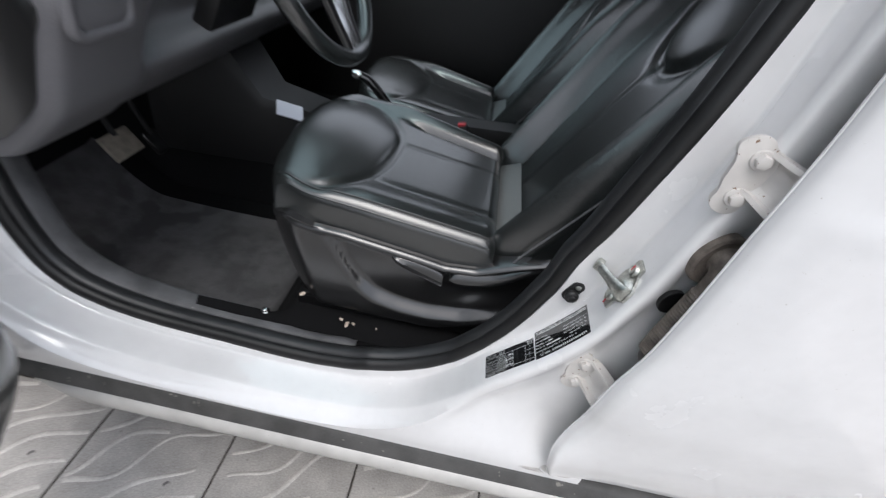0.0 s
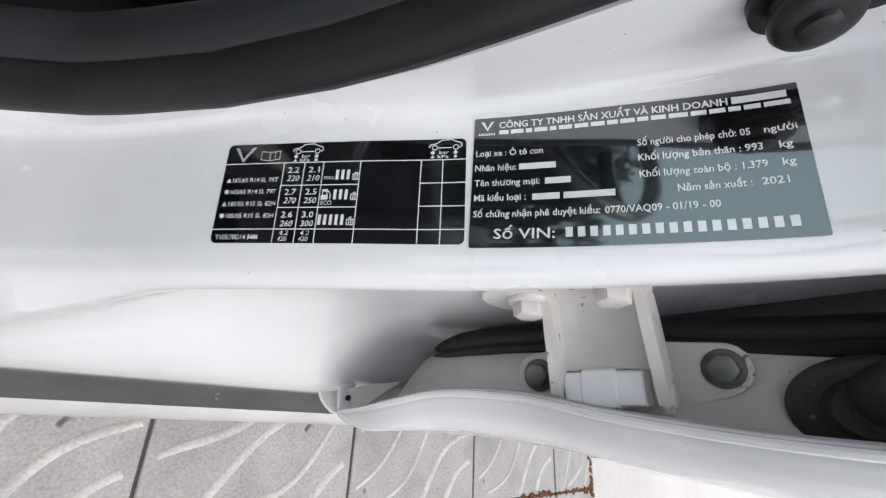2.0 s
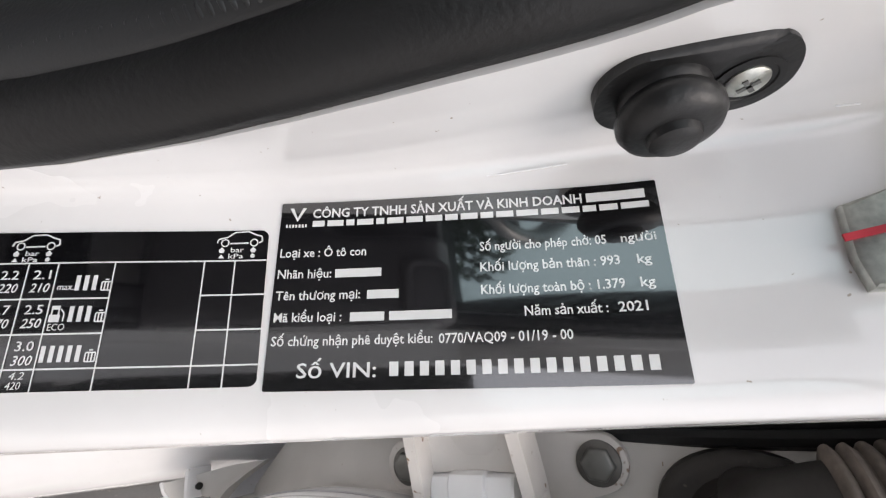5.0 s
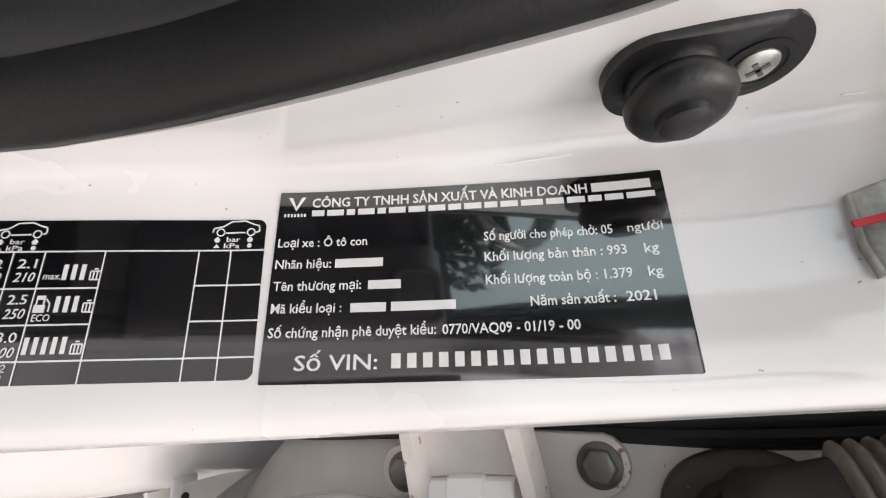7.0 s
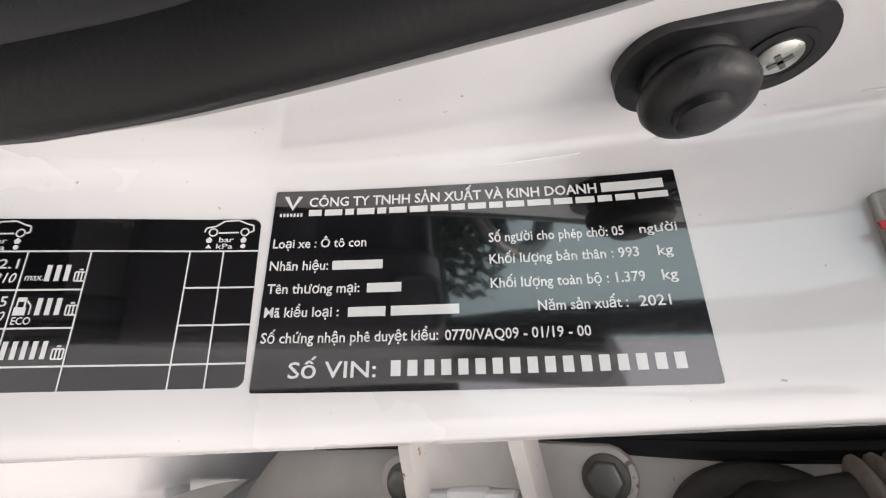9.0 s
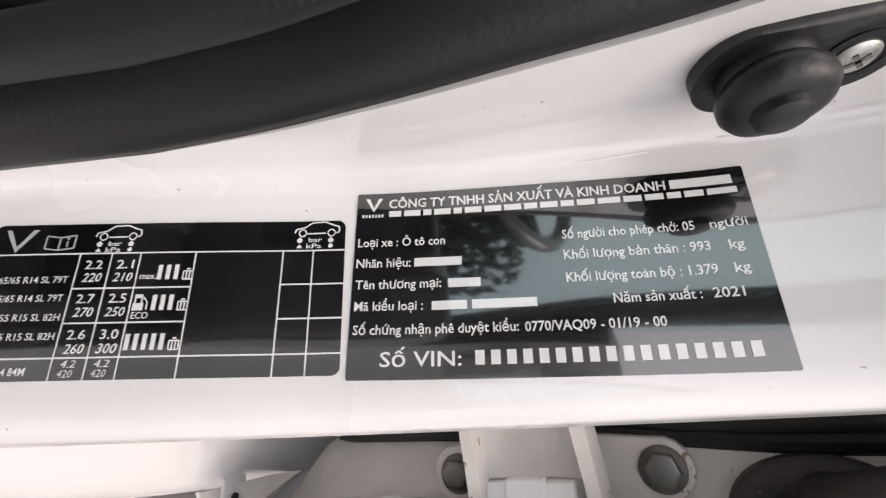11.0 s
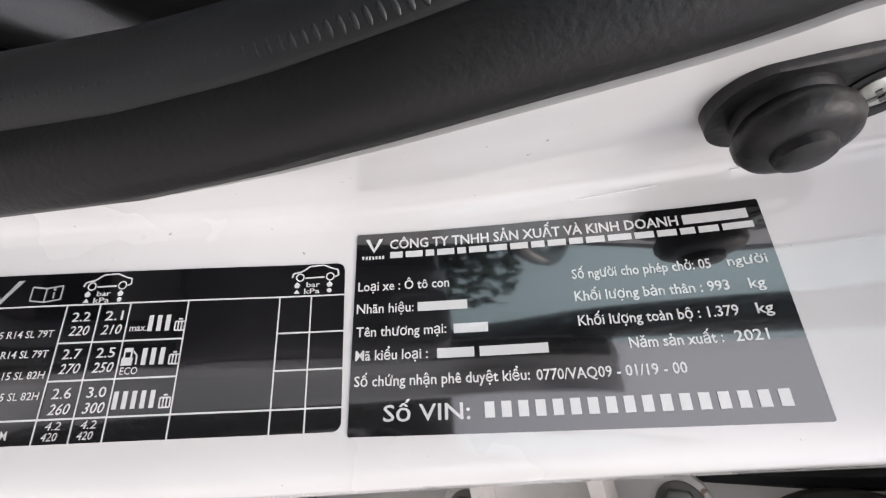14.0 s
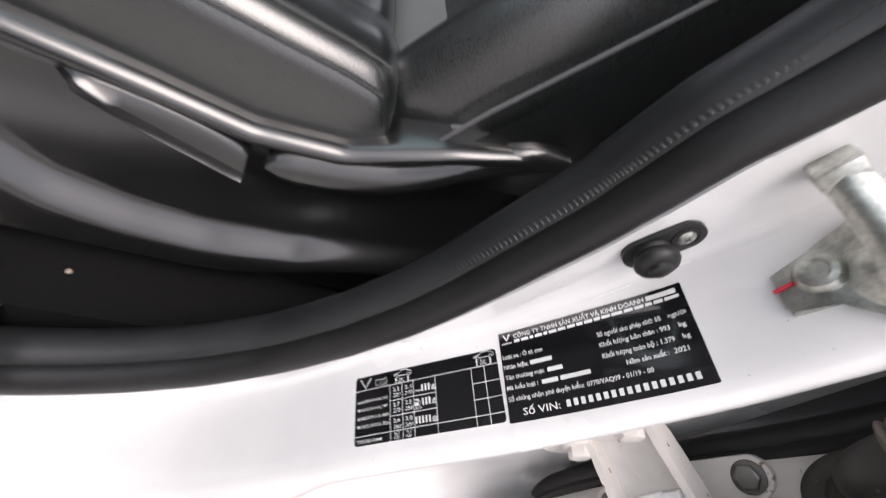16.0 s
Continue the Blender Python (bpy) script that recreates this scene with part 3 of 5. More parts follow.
# ---- door hinges ----
def build_hinge(dx, dy, dz, name_label):
    off = Vector((dx, dy, dz))
    up = Vector((0.16, 0, 1)).normalized()
    # plate on the pillar, running out into a channel that holds the pin
    m = basis(Vector((0.0775, -0.0395, -0.011)) + off, up, (-0.1, -1, 0))
    out = [(-0.040, 0.006), (-0.037, 0.016), (-0.029, 0.021), (-0.018, 0.020), (-0.008, 0.024), (0.006, 0.026), (0.016, 0.028), (0.024, 0.034), (0.032, 0.034), (0.0425, 0.022), (0.0425, 0.010), (0.036, 0.003), (0.029, -0.010), (-0.024, -0.010), (-0.032, -0.008), (-0.038, -0.002)]
    out = [tuple(p) for p in smooth_path(out + [out[0]], 0.003)[:-1]]
    bm = bmesh.new()
    top = m @ pose(0, 0, 0.0065)
    plate(bm, out, 0.0035, top, 0.0008)
    plate(bm, [(x * 0.96, y * 0.94) for x, y in out], 0.0066, m)
    hinge = part("hinge", bm, HINGE_WHITE, car, name_label)
    Q = smooth_path([(0.012, 0.004), (0.003, 0.006), (-0.006, 0.011), (-0.016, 0.022), (-0.026, 0.034), (-0.036, 0.0465)], 0.003)
    arms = (("lower_arm", -0.0060, -0.0175), ("upper_arm", 0.0320, 0.0305))
    bm = bmesh.new()
    rows = []
    for i, (y, h) in enumerate(Q):
        t = i / (len(Q) - 1)
        if t > 0.86:
            break
        a, b = (p + (q - p) * t for _, p, q in arms)
        sag = 0.0035 * math.sin(math.pi * min(t / 0.9, 1.0))
        rows.append([m @ Vector((x, y + dy, h + dh)) for x, dy, dh in ((a, 0, 0), (a * 0.6 + b * 0.4, -sag, -sag), (a * 0.4 + b * 0.6, -sag, -sag), (b, 0, 0), (b, -0.002, -0.002), (a, -0.002, -0.002))])
    grid(bm, rows, closed=True, cap=True)
    part("web", bm, HINGE_WHITE, hinge, "", 60)
    for nm, p, q in arms:
        bm = bmesh.new()
        rows = []
        for i, (y, h) in enumerate(Q):
            t = i / (len(Q) - 1)
            w = 0.0040 + 0.0062 * ease(t * 2.2)
            x = p + (q - p) * t - (0.010 if q < 0 else 0.0) * max(1 - t / 0.38, 0) ** 2
            a, b = Vector((y - w * 0.5, h - w * 0.35)), Vector((y + w * 0.85, h + w * 0.6))
            rows.append([m @ Vector((x + k, c.x, c.y)) for c, k in ((a, -0.0025), (b, -0.0025), (b, 0.0025), (a, 0.0025))])
        grid(bm, rows, closed=True, cap=True)
        bmesh.ops.bevel(bm, geom=[e for e in bm.edges if e.calc_face_angle(0) > 0.8], offset=0.0006, segments=2, affect="EDGES")
        end = m @ Matrix.Translation((q, Q[-1][0] + 0.0015, Q[-1][1] + 0.001)) @ pose(0, 0, 0, 0, 90, 0)
        cyl(bm, 0.0076, 0.0076, 0.0033, end, 28, 0.0006)
        arm = part(nm, bm, HINGE_WHITE, hinge)
        bm = bmesh.new()
        side = 1 if q > 0 else -1
        cyl(bm, 0.0056, 0.0050, 0.0022, end @ pose(0, 0, side * 0.0024, 0 if side > 0 else 180, 0, 0), 24, 0.0006)
        part("pin_head", bm, HINGE_WHITE, arm)
    # knuckle of the door's leaf, and the pin's heads
    k = basis(Vector((0.1075, -0.0868, -0.0105)) + off, Vector((0.13, 0.004, 1)), (-1, -0.10, 0.16))
    bm = bmesh.new()
    rows = []
    for s, r in ((-0.0190, 0.90), (-0.0182, 1.0), (-0.0105, 1.0), (-0.0096, 1.13), (0.0055, 1.13), (0.0064, 1.0), (0.0172, 1.0), (0.0180, 0.90)):
        rows.append([k @ Vector((s, a * r, b * r)) for a, b in ((-0.0080, -0.006), (-0.0080, 0.0035), (-0.0070, 0.0056), (-0.004, 0.0068), (0.0, 0.0072), (0.004, 0.0068), (0.0070, 0.0056), (0.0080, 0.0035), (0.0080, -0.006))])
    grid(bm, rows, closed=True, cap=True)
    part("knuckle", bm, WHITE_NYLON, hinge, "white coated hinge knuckle", 35)
    # leaf bolted on the door
    db0, db1 = Vector((face_x(-0.053) - 0.0005, -0.0780, -0.0555)) + off, Vector((face_x(0.032) - 0.0005, -0.0765, 0.032)) + off
    lm = basis((db0 + db1) / 2 + Vector((0.001, 0, 0)), db1 - db0, (-1, -0.12, 0.2))
    bm = bmesh.new()
    L = (db1 - db0).length / 2
    arc = [(-L - 0.013 * math.cos(radians(a)), 0.013 * math.sin(radians(a))) for a in range(-60, 61, 20)]
    arc += [(-0.028, 0.014), (0.018, 0.014)]
    arc += [(L + 0.0115 * math.cos(radians(a)), 0.0115 * math.sin(radians(a))) for a in range(75, -91, -20)]
    arc += [(0.02, -0.018), (-0.03, -0.018)]
    plate(bm, arc, 0.0052, lm, 0.0012)
    part("door_leaf", bm, HINGE_WHITE, hinge)
    for x in (-L, L):
        bm = bmesh.new()
        lathe(bm, [(0.0088, 0.0), (0.0088, 0.0010), (0.0080, 0.0017), (0.0040, 0.0018)], lm @ pose(x, 0, 0.0053), 32)
        bolt = part("bolt", bm, WASHER_GREY, hinge, "dark washered bolt", 40)
        bm = bmesh.new()
        cyl(bm, 0.0072, 0.0066, 0.0036, lm @ pose(x, 0, 0.0084, 0, 0, 20), 6, 0.0012)
        part("bolt_head", bm, STEEL_GREY, bolt, "grey worn bolt head", 60)
    for x, y in ((-0.0185, 0.002), (0.0225, 0.008)):
        hex_bolt("bolt", top @ pose(x, y, 0.0032), HINGE_WHITE, hinge, 0.0070, 0.0066, 0.0106)
    return hinge


build_hinge(0.0, 0.0, 0.0, "white lower rear door hinge with grey bolts")
build_hinge(0.031, -0.013, 0.352, "white upper rear door hinge")


# ---- wiring boot between pillar and door ----
def build_boot():
    bm = bmesh.new()
    base = basis((0.1435, -0.0925, 0.0785), (0.2, 0, 1), (-1, -0.1, 0.2)) @ Matrix.Diagonal((1.42, 1.0, 1, 1))
    lathe(bm, [(0.0200, -0.004), (0.0200, 0.0025), (0.0185, 0.0042), (0.0155, 0.0052), (0.0125, 0.0058), (0.0115, 0.0085), (0.0105, 0.013)], base, 40)
    boot = part("wiring_boot", bm, BOOT, car, "dusty black rubber wiring boot with bellows")
    bm = bmesh.new()
    tube(bm, [(0.147, -0.0895, 0.0805), (0.134, -0.0890, 0.0825), (0.1225, -0.0880, 0.0865), (0.1165, -0.0865, 0.0955), (0.1158, -0.0852, 0.107)], lambda t: 0.0122 - 0.0012 * math.sin(math.pi * t), 24, 0.0025)
    part("elbow", bm, BOOT, boot)
    bm = bmesh.new()
    tube(bm, [(0.1155, -0.0850, 0.104), (0.1195, -0.0825, 0.135), (0.1255, -0.0800, 0.17), (0.1310, -0.0790, 0.208)], lambda t: 0.0126 + 0.0030 * abs(math.sin(math.pi * 24 * t)) ** 0.8, 24, 0.0006)
    part("bellows", bm, BELLOWS, boot, "ribbed grey-brown bellows")
    bm = bmesh.new()
    tube(bm, [(0.1305, -0.0790, 0.203), (0.1345, -0.0805, 0.220), (0.1375, -0.0800, 0.236), (0.1370, -0.0710, 0.2475), (0.1335, -0.0580, 0.2480), (0.131, -0.048, 0.246)], lambda t: 0.0140 + 0.0040 * ease(t * 2.5), 24, 0.0025)
    lathe(bm, [(0.0315, -0.006), (0.0325, 0.002), (0.0312, 0.0055), (0.0275, 0.0072), (0.0225, 0.0052), (0.0170, 0.0055)], basis((0.1305, -0.0572, 0.2450), (0.2, 0, 1), (0.22, -1, -0.05)) @ Matrix.Diagonal((1.1, 0.92, 1, 1)), 40)
    part("grommet", bm, BELLOWS, boot, "dusty brown rubber grommet")
    # flat black rimmed disc stands in for the dark of an open hole
    bm = bmesh.new()
    q = basis((0.1175, -0.0582, 0.1700), (0.12, -0.01, 1), (0.12, -1, -0.02)) @ Matrix.Diagonal((1.12, 0.95, 1, 1))
    lathe(bm, [(0.0165, -0.004), (0.0165, 0.0012), (0.0152, 0.0020), (0.0140, 0.0014), (0.006, 0.0010)], q, 36)
    part("hole_disc", bm, BLACK, car, "round black disc standing for a hole in the pillar")


build_boot()


# ---- striker ----
def build_striker():
    m = jamb_pose(0.1735, -0.0262, 0.0)
    bm = bmesh.new()
    out = [(-0.0395, -0.011), (-0.0405, -0.004), (-0.0395, 0.008), (-0.026, 0.011), (-0.014, 0.015), (-0.006, 0.018), (0.006, 0.018), (0.013, 0.014), (0.022, 0.011), (0.033, 0.013), (0.038, 0.008), (0.036, -0.010), (0.024, -0.011), (0.016, -0.019), (0.008, -0.026), (-0.010, -0.026), (-0.018, -0.018), (-0.024, -0.012)]
    plate(bm, out, 0.004, m, 0.001)
    lathe(bm, [(0.0185, 0.0036), (0.0165, 0.0055), (0.0140, 0.0095), (0.0100, 0.0125), (0.004, 0.0135)], m @ pose(-0.001, -0.007, 0))
    striker = part("door_striker", bm, ZINC, car, "zinc-plated steel door striker with red paint marks")
    # broad strap arching out of the base to its foot by the cabin wall
    bm = bmesh.new()
    rows = []
    Q = smooth_path([(-0.024, 0.003), (-0.022, 0.011), (-0.015, 0.018), (-0.006, 0.024), (0.004, 0.030), (0.013, 0.0355), (0.020, 0.039)], 0.002)
    for i, (y, h) in enumerate(Q):
        t = i / (len(Q) - 1)
        w = 0.0112 - 0.0042 * ease(t * 1.4)
        dn = 0.006 - 0.003 * t
        rows.append([m @ Vector((x - 0.001 - 0.001 * t, y, h + z)) for x, z in ((-w, -dn), (-w, -0.002), (-w * 0.7, 0), (0, 0.0015), (w * 0.7, 0), (w, -0.002), (w, -dn), (0, -dn))])
    grid(bm, rows, closed=True, cap=True)
    box(bm, (0.0155, 0.0120, 0.0095), m @ pose(-0.002, 0.0205, 0.0355, -24), 0.0018, 2)
    part("strap", bm, ZINC, striker)
    for x in (-0.0245, 0.0235):
        bm = bmesh.new()
        lathe(bm, [(0.0088, 0.0), (0.0088, 0.002), (0.0072, 0.0042), (0.0046, 0.0048), (0.0040, 0.0030)], m @ pose(x, 0.001, 0.004))
        b = part("bolt", bm, ZINC, striker)
        bm = bmesh.new()
        box(bm, (0.008 if x > 0 else 0.014, 0.0016, 0.0006), m @ pose(x + (0.003 if x > 0 else -0.010), 0.001, 0.0092 if x > 0 else 0.0044, 0, 0, 6), 0.0)
        part("paint_mark", bm, RED, b, "red torque mark")


build_striker()


# ---- door switch ----
def build_switch():
    c0, c1 = spot(0.0918, 0.0, -0.0268), spot(0.1150, 0.0, -0.0266)
    ye = 0.0076
    o = Vector((c0.x, ye, c0.z))
    m = basis(o, c1 - c0, (0, -1, 0))
    L = (c1 - c0).length
    bm = bmesh.new()
    out = [(0.000 + 0.0094 * math.cos(radians(a)), (0.0112 if a < 180 else 0.0098) * math.sin(radians(a))) for a in range(90, 271, 8)]
    out += [(L + 0.0088 * math.cos(radians(a)), (0.0118 if a > 0 else 0.0090) * math.sin(radians(a))) for a in range(-90, 91, 8)]
    plate(bm, out, 0.0058, m, 0.0020)
    sw = part("door_switch", bm, RUBBER, car, "black rubber courtesy light door switch with screw")
    bm = bmesh.new()
    cap = [(0.0098, 0.004), (0.0098, 0.0062), (0.0092, 0.0072), (0.0102, 0.0082), (0.0110, 0.0092), (0.0110, 0.0108), (0.0098, 0.0124), (0.0078, 0.0131), (0.0056, 0.0133), (0.0052, 0.0147), (0.0042, 0.0152), (0.001, 0.0154)]
    lathe(bm, [(r * 0.94, 0.004 + (h - 0.004) * 1.22) for r, h in cap], m @ pose(0.0042, 0.0, 0.0), 36)
    part("rubber_cap", bm, RUBBER, sw)
    # black ring on the plate gives the dark of the screw's recess
    bm = bmesh.new()
    lathe(bm, [(0.0066, 0.0058), (0.0066, 0.0062), (0.0054, 0.0062), (0.0052, 0.0059)], m @ pose(L, 0, 0), 28)
    part("screw_recess", bm, BLACK, sw)
    bm = bmesh.new()
    lathe(bm, [(0.0042, 0.0057), (0.0041, 0.0062), (0.0033, 0.0068), (0.0016, 0.0071)], m @ pose(L, 0, 0))
    screw = part("screw", bm, ZINC, sw, "bright cross-head screw")
    bm = bmesh.new()
    # darker bars on the head stand for the shaded cross slot
    for a in (35, 125):
        box(bm, (0.0042, 0.0010, 0.0006), m @ pose(L, 0, 0.0070, 0, 0, a))
    part("cross_recess", bm, STEEL_GREY, screw)


build_switch()


# ---- the two printed labels on the shut face ----
def on_label(kind, u, v, lift):
    """Millimetres along (u) and down (v) a label, to the curved shut face."""
    if kind == "R":
        return jamb((u - 0.034 * v) / 1000, -(v + 0.031 * u) / 1000, lift)
    return jamb(-0.0982 + u / 1000, -0.0063 - (v + 0.0148 * u) / 1000, lift)


def label_sheet(kind, w, h, r):
    bm = bmesh.new()
    rows = []
    ends = [r * (1 - math.cos(radians(a))) for a in range(0, 90, 10)]
    for u in ends + list(np.linspace(r, w - r, 36)) + [w - q for q in reversed(ends)]:
        e = min(u, w - u)
        cut = r - math.sqrt(max(r * r - (r - e) ** 2, 0)) if e < r else 0.0
        rows.append([on_label(kind, u, v, l) for v, l in ((cut, 0.0001), (cut, 0.0004), (h * 0.33, 0.0004), (h * 0.66, 0.0004), (h - cut, 0.0004), (h - cut, 0.0001))])
    grid(bm, rows)
    return bm


def glyphs(kind, text, u, v, cap, width=0.0, slant=0.0, bold=0.0):
    """A line of lettering with its baseline's left end at u, v; cap: capital height; width: set length, all in millimetres."""
    cu = bpy.data.curves.new("lettering", "FONT")
    cu.body, cu.resolution_u, cu.shear, cu.offset = text, 2, slant, bold
    ob = new("lettering", cu)
    me = ob.evaluated_get(bpy.context.evaluated_depsgraph_get()).to_mesh()
    co = np.array([p.co[:2] for p in me.vertices])
    polys = [tuple(p.vertices) for p in me.polygons]
    ob.evaluated_get(bpy.context.evaluated_depsgraph_get()).to_mesh_clear()
    bpy.data.objects.remove(ob)
    bpy.data.curves.remove(cu)
    k = cap / 0.69
    kx = width / (co[:, 0].max() - co[:, 0].min()) if width else k
    co[:, 0] -= co[:, 0].min()
    bm = bmesh.new()
    vs = [bm.verts.new(on_label(kind, u + x * kx, v - y * k, 0.00055)) for x, y in co]
    for p in polys:
        if len(set(p)) > 2:
            try:
                bm.faces.new([vs[i] for i in p])
            except ValueError:
                pass
    return bm


def flat(kind, bm, pts, lift=0.00055):
    bm.faces.new([bm.verts.new(on_label(kind, u, v, lift)) for u, v in pts])


def bar(kind, bm, u0, v0, u1, v1):
    n = max(int(abs(u1 - u0) / 6), 1)
    for i in range(n):
        a, b = u0 + (u1 - u0) * i / n, u0 + (u1 - u0) * (i + 1) / n
        flat(kind, bm, [(a, v0), (b, v0), (b, v1), (a, v1)])


def stroke(kind, bm, a, b, w):
    d = (Vector(b) - Vector(a)).normalized() * w / 2
    nrm = Vector((-d.y, d.x))
    flat(kind, bm, [Vector(a) + nrm, Vector(b) + nrm, Vector(b) - nrm, Vector(a) - nrm])


def disc(kind, bm, u, v, r, n=14):
    flat(kind, bm, [(u + r * math.cos(2 * math.pi * k / n), v + r * math.sin(2 * math.pi * k / n)) for k in range(n)])


def blocks(kind, u0, v, cap, u1, words):
    """Plain bars in place of lettering: one block for each word of the given lengths."""
    bm = bmesh.new()
    total = sum(words) + 0.7 * (len(words) - 1)
    k, u = (u1 - u0) / total, u0
    for w in words:
        bar(kind, bm, u, v - cap, u + w * k, v)
        u += (w + 0.7) * k
    return bm


def build_plate_label():
    lab = part("maker_plate_label", label_sheet("R", 100, 50, 0.5), LABEL_BLACK, car, "glossy black vehicle data label, white lettering")
    lines = [
        ("CÔNG TY TNHH SẢN XUẤT VÀ KINH DOANH", 8.9, 4.6, 2.55, 72.6, 0.018),
        ("Loại xe : Ô tô con", 0.9, 15.8, 2.35, 23.4, 0.013),
        ("Số người cho phép chở: 05", 54.5, 16.2, 2.35, 31.6, 0.013),
        ("người", 89.6, 16.1, 2.2, 8.2, 0.010),
        ("Nhãn hiệu:", 0.8, 21.6, 2.35, 14.4, 0.013),
        ("Khối lượng bản thân : 993", 54.4, 21.7, 2.35, 34.2, 0.013),
        ("kg", 92.6, 21.8, 2.35, 3.3, 0.013),
        ("Tên thương mại:", 0.9, 27.4, 2.35, 22.3, 0.013),
        ("Khối lượng toàn bộ : 1.379", 54.4, 27.6, 2.35, 34.6, 0.013),
        ("kg", 92.5, 27.6, 2.35, 3.3, 0.013),
        ("Mã kiểu loại :", 1.0, 33.1, 2.35, 17.6, 0.013),
        ("Năm sản xuất :", 64.8, 33.3, 2.35, 19.6, 0.013),
        ("2021", 86.7, 33.3, 2.35, 6.6, 0.013),
        ("Số chứng nhận phê duyệt kiểu:", 1.0, 39.1, 2.35, 41.0, 0.013),
        ("0770/VAQ09 - 01/19 - 00", 43.5, 39.3, 2.35, 32.2, 0.013),
        ("Số VIN:", 8.1, 46.9, 3.5, 19.9, 0.010),
    ]
    for text, u, v, cap, width, bold in lines:
        part("text_line", glyphs("R", text, u, v, cap, width, 0.0, bold), PRINT, lab, "white lettering", 0)
    for u0, v, cap, u1, words in ((82.6, 4.6, 2.5, 97.0, [7]), (9.0, 7.2, 1.7, 97.6, [3, 4, 2, 4, 2, 4, 4, 4, 3, 4, 3, 4, 5, 4, 4, 3, 4, 6]), (16.2, 21.7, 2.3, 28.6, [7]), (25.0, 27.6, 2.3, 33.3, [5]), (20.8, 33.3, 2.3, 46.9, [5, 9]), (31.3, 46.8, 3.4, 93.8, [1.0] * 17), (1.6, 7.3, 0.9, 7.4, [1, 1, 1, 1, 1, 1, 1])):
        part("print_bar", blocks("R", u0, v, cap, u1, words), PRINT, lab, "plain white bars", 0)
    bm = bmesh.new()
    flat("R", bm, [(2.3, 1.6), (3.4, 1.6), (4.7, 4.5), (4.7, 5.6)])
    flat("R", bm, [(4.7, 4.5), (6.0, 1.6), (7.1, 1.6), (4.7, 5.6)])
    part("emblem", bm, PRINT, lab, "white chevron emblem", 0)


def car_outline(bm, u, v):
    """Small line drawing of a hatchback, 12 mm long, with tyre marks under both axles."""
    top = [(0, 3.6), (0.3, 2.5), (2.6, 2.0), (4.6, 0.6), (8.2, 0.4), (10.4, 1.4), (11.9, 1.8), (12.1, 3.3), (11.2, 3.7)]
    for a, b in zip(top, top[1:]):
        stroke("L", bm, (u + a[0], v + a[1]), (u + b[0], v + b[1]), 0.4)
    stroke("L", bm, (u + 3.4, v + 3.8), (u + 8.4, v + 3.7), 0.4)
    for x in (2.1, 9.9):
        for k in range(10):
            a, b = 2 * math.pi * k / 10, 2 * math.pi * (k + 1) / 10
            stroke("L", bm, (u + x + 1.0 * math.cos(a), v + 3.6 + 1.0 * math.sin(a)), (u + x + 1.0 * math.cos(b), v + 3.6 + 1.0 * math.sin(b)), 0.35)
    for x in (1.4, 9.8):
        flat("L", bm, [(u + x - 0.8, v + 5.6), (u + x, v + 4.8), (u + x + 0.8, v + 5.6), (u + x + 0.5, v + 6.4), (u + x - 0.5, v + 6.4)])
    flat("L", bm, [(u + 0.6, v + 7.9), (u + 1.4, v + 6.8), (u + 2.2, v + 7.9)])
    disc("L", bm, u + 9.8, v + 7.35, 0.62)


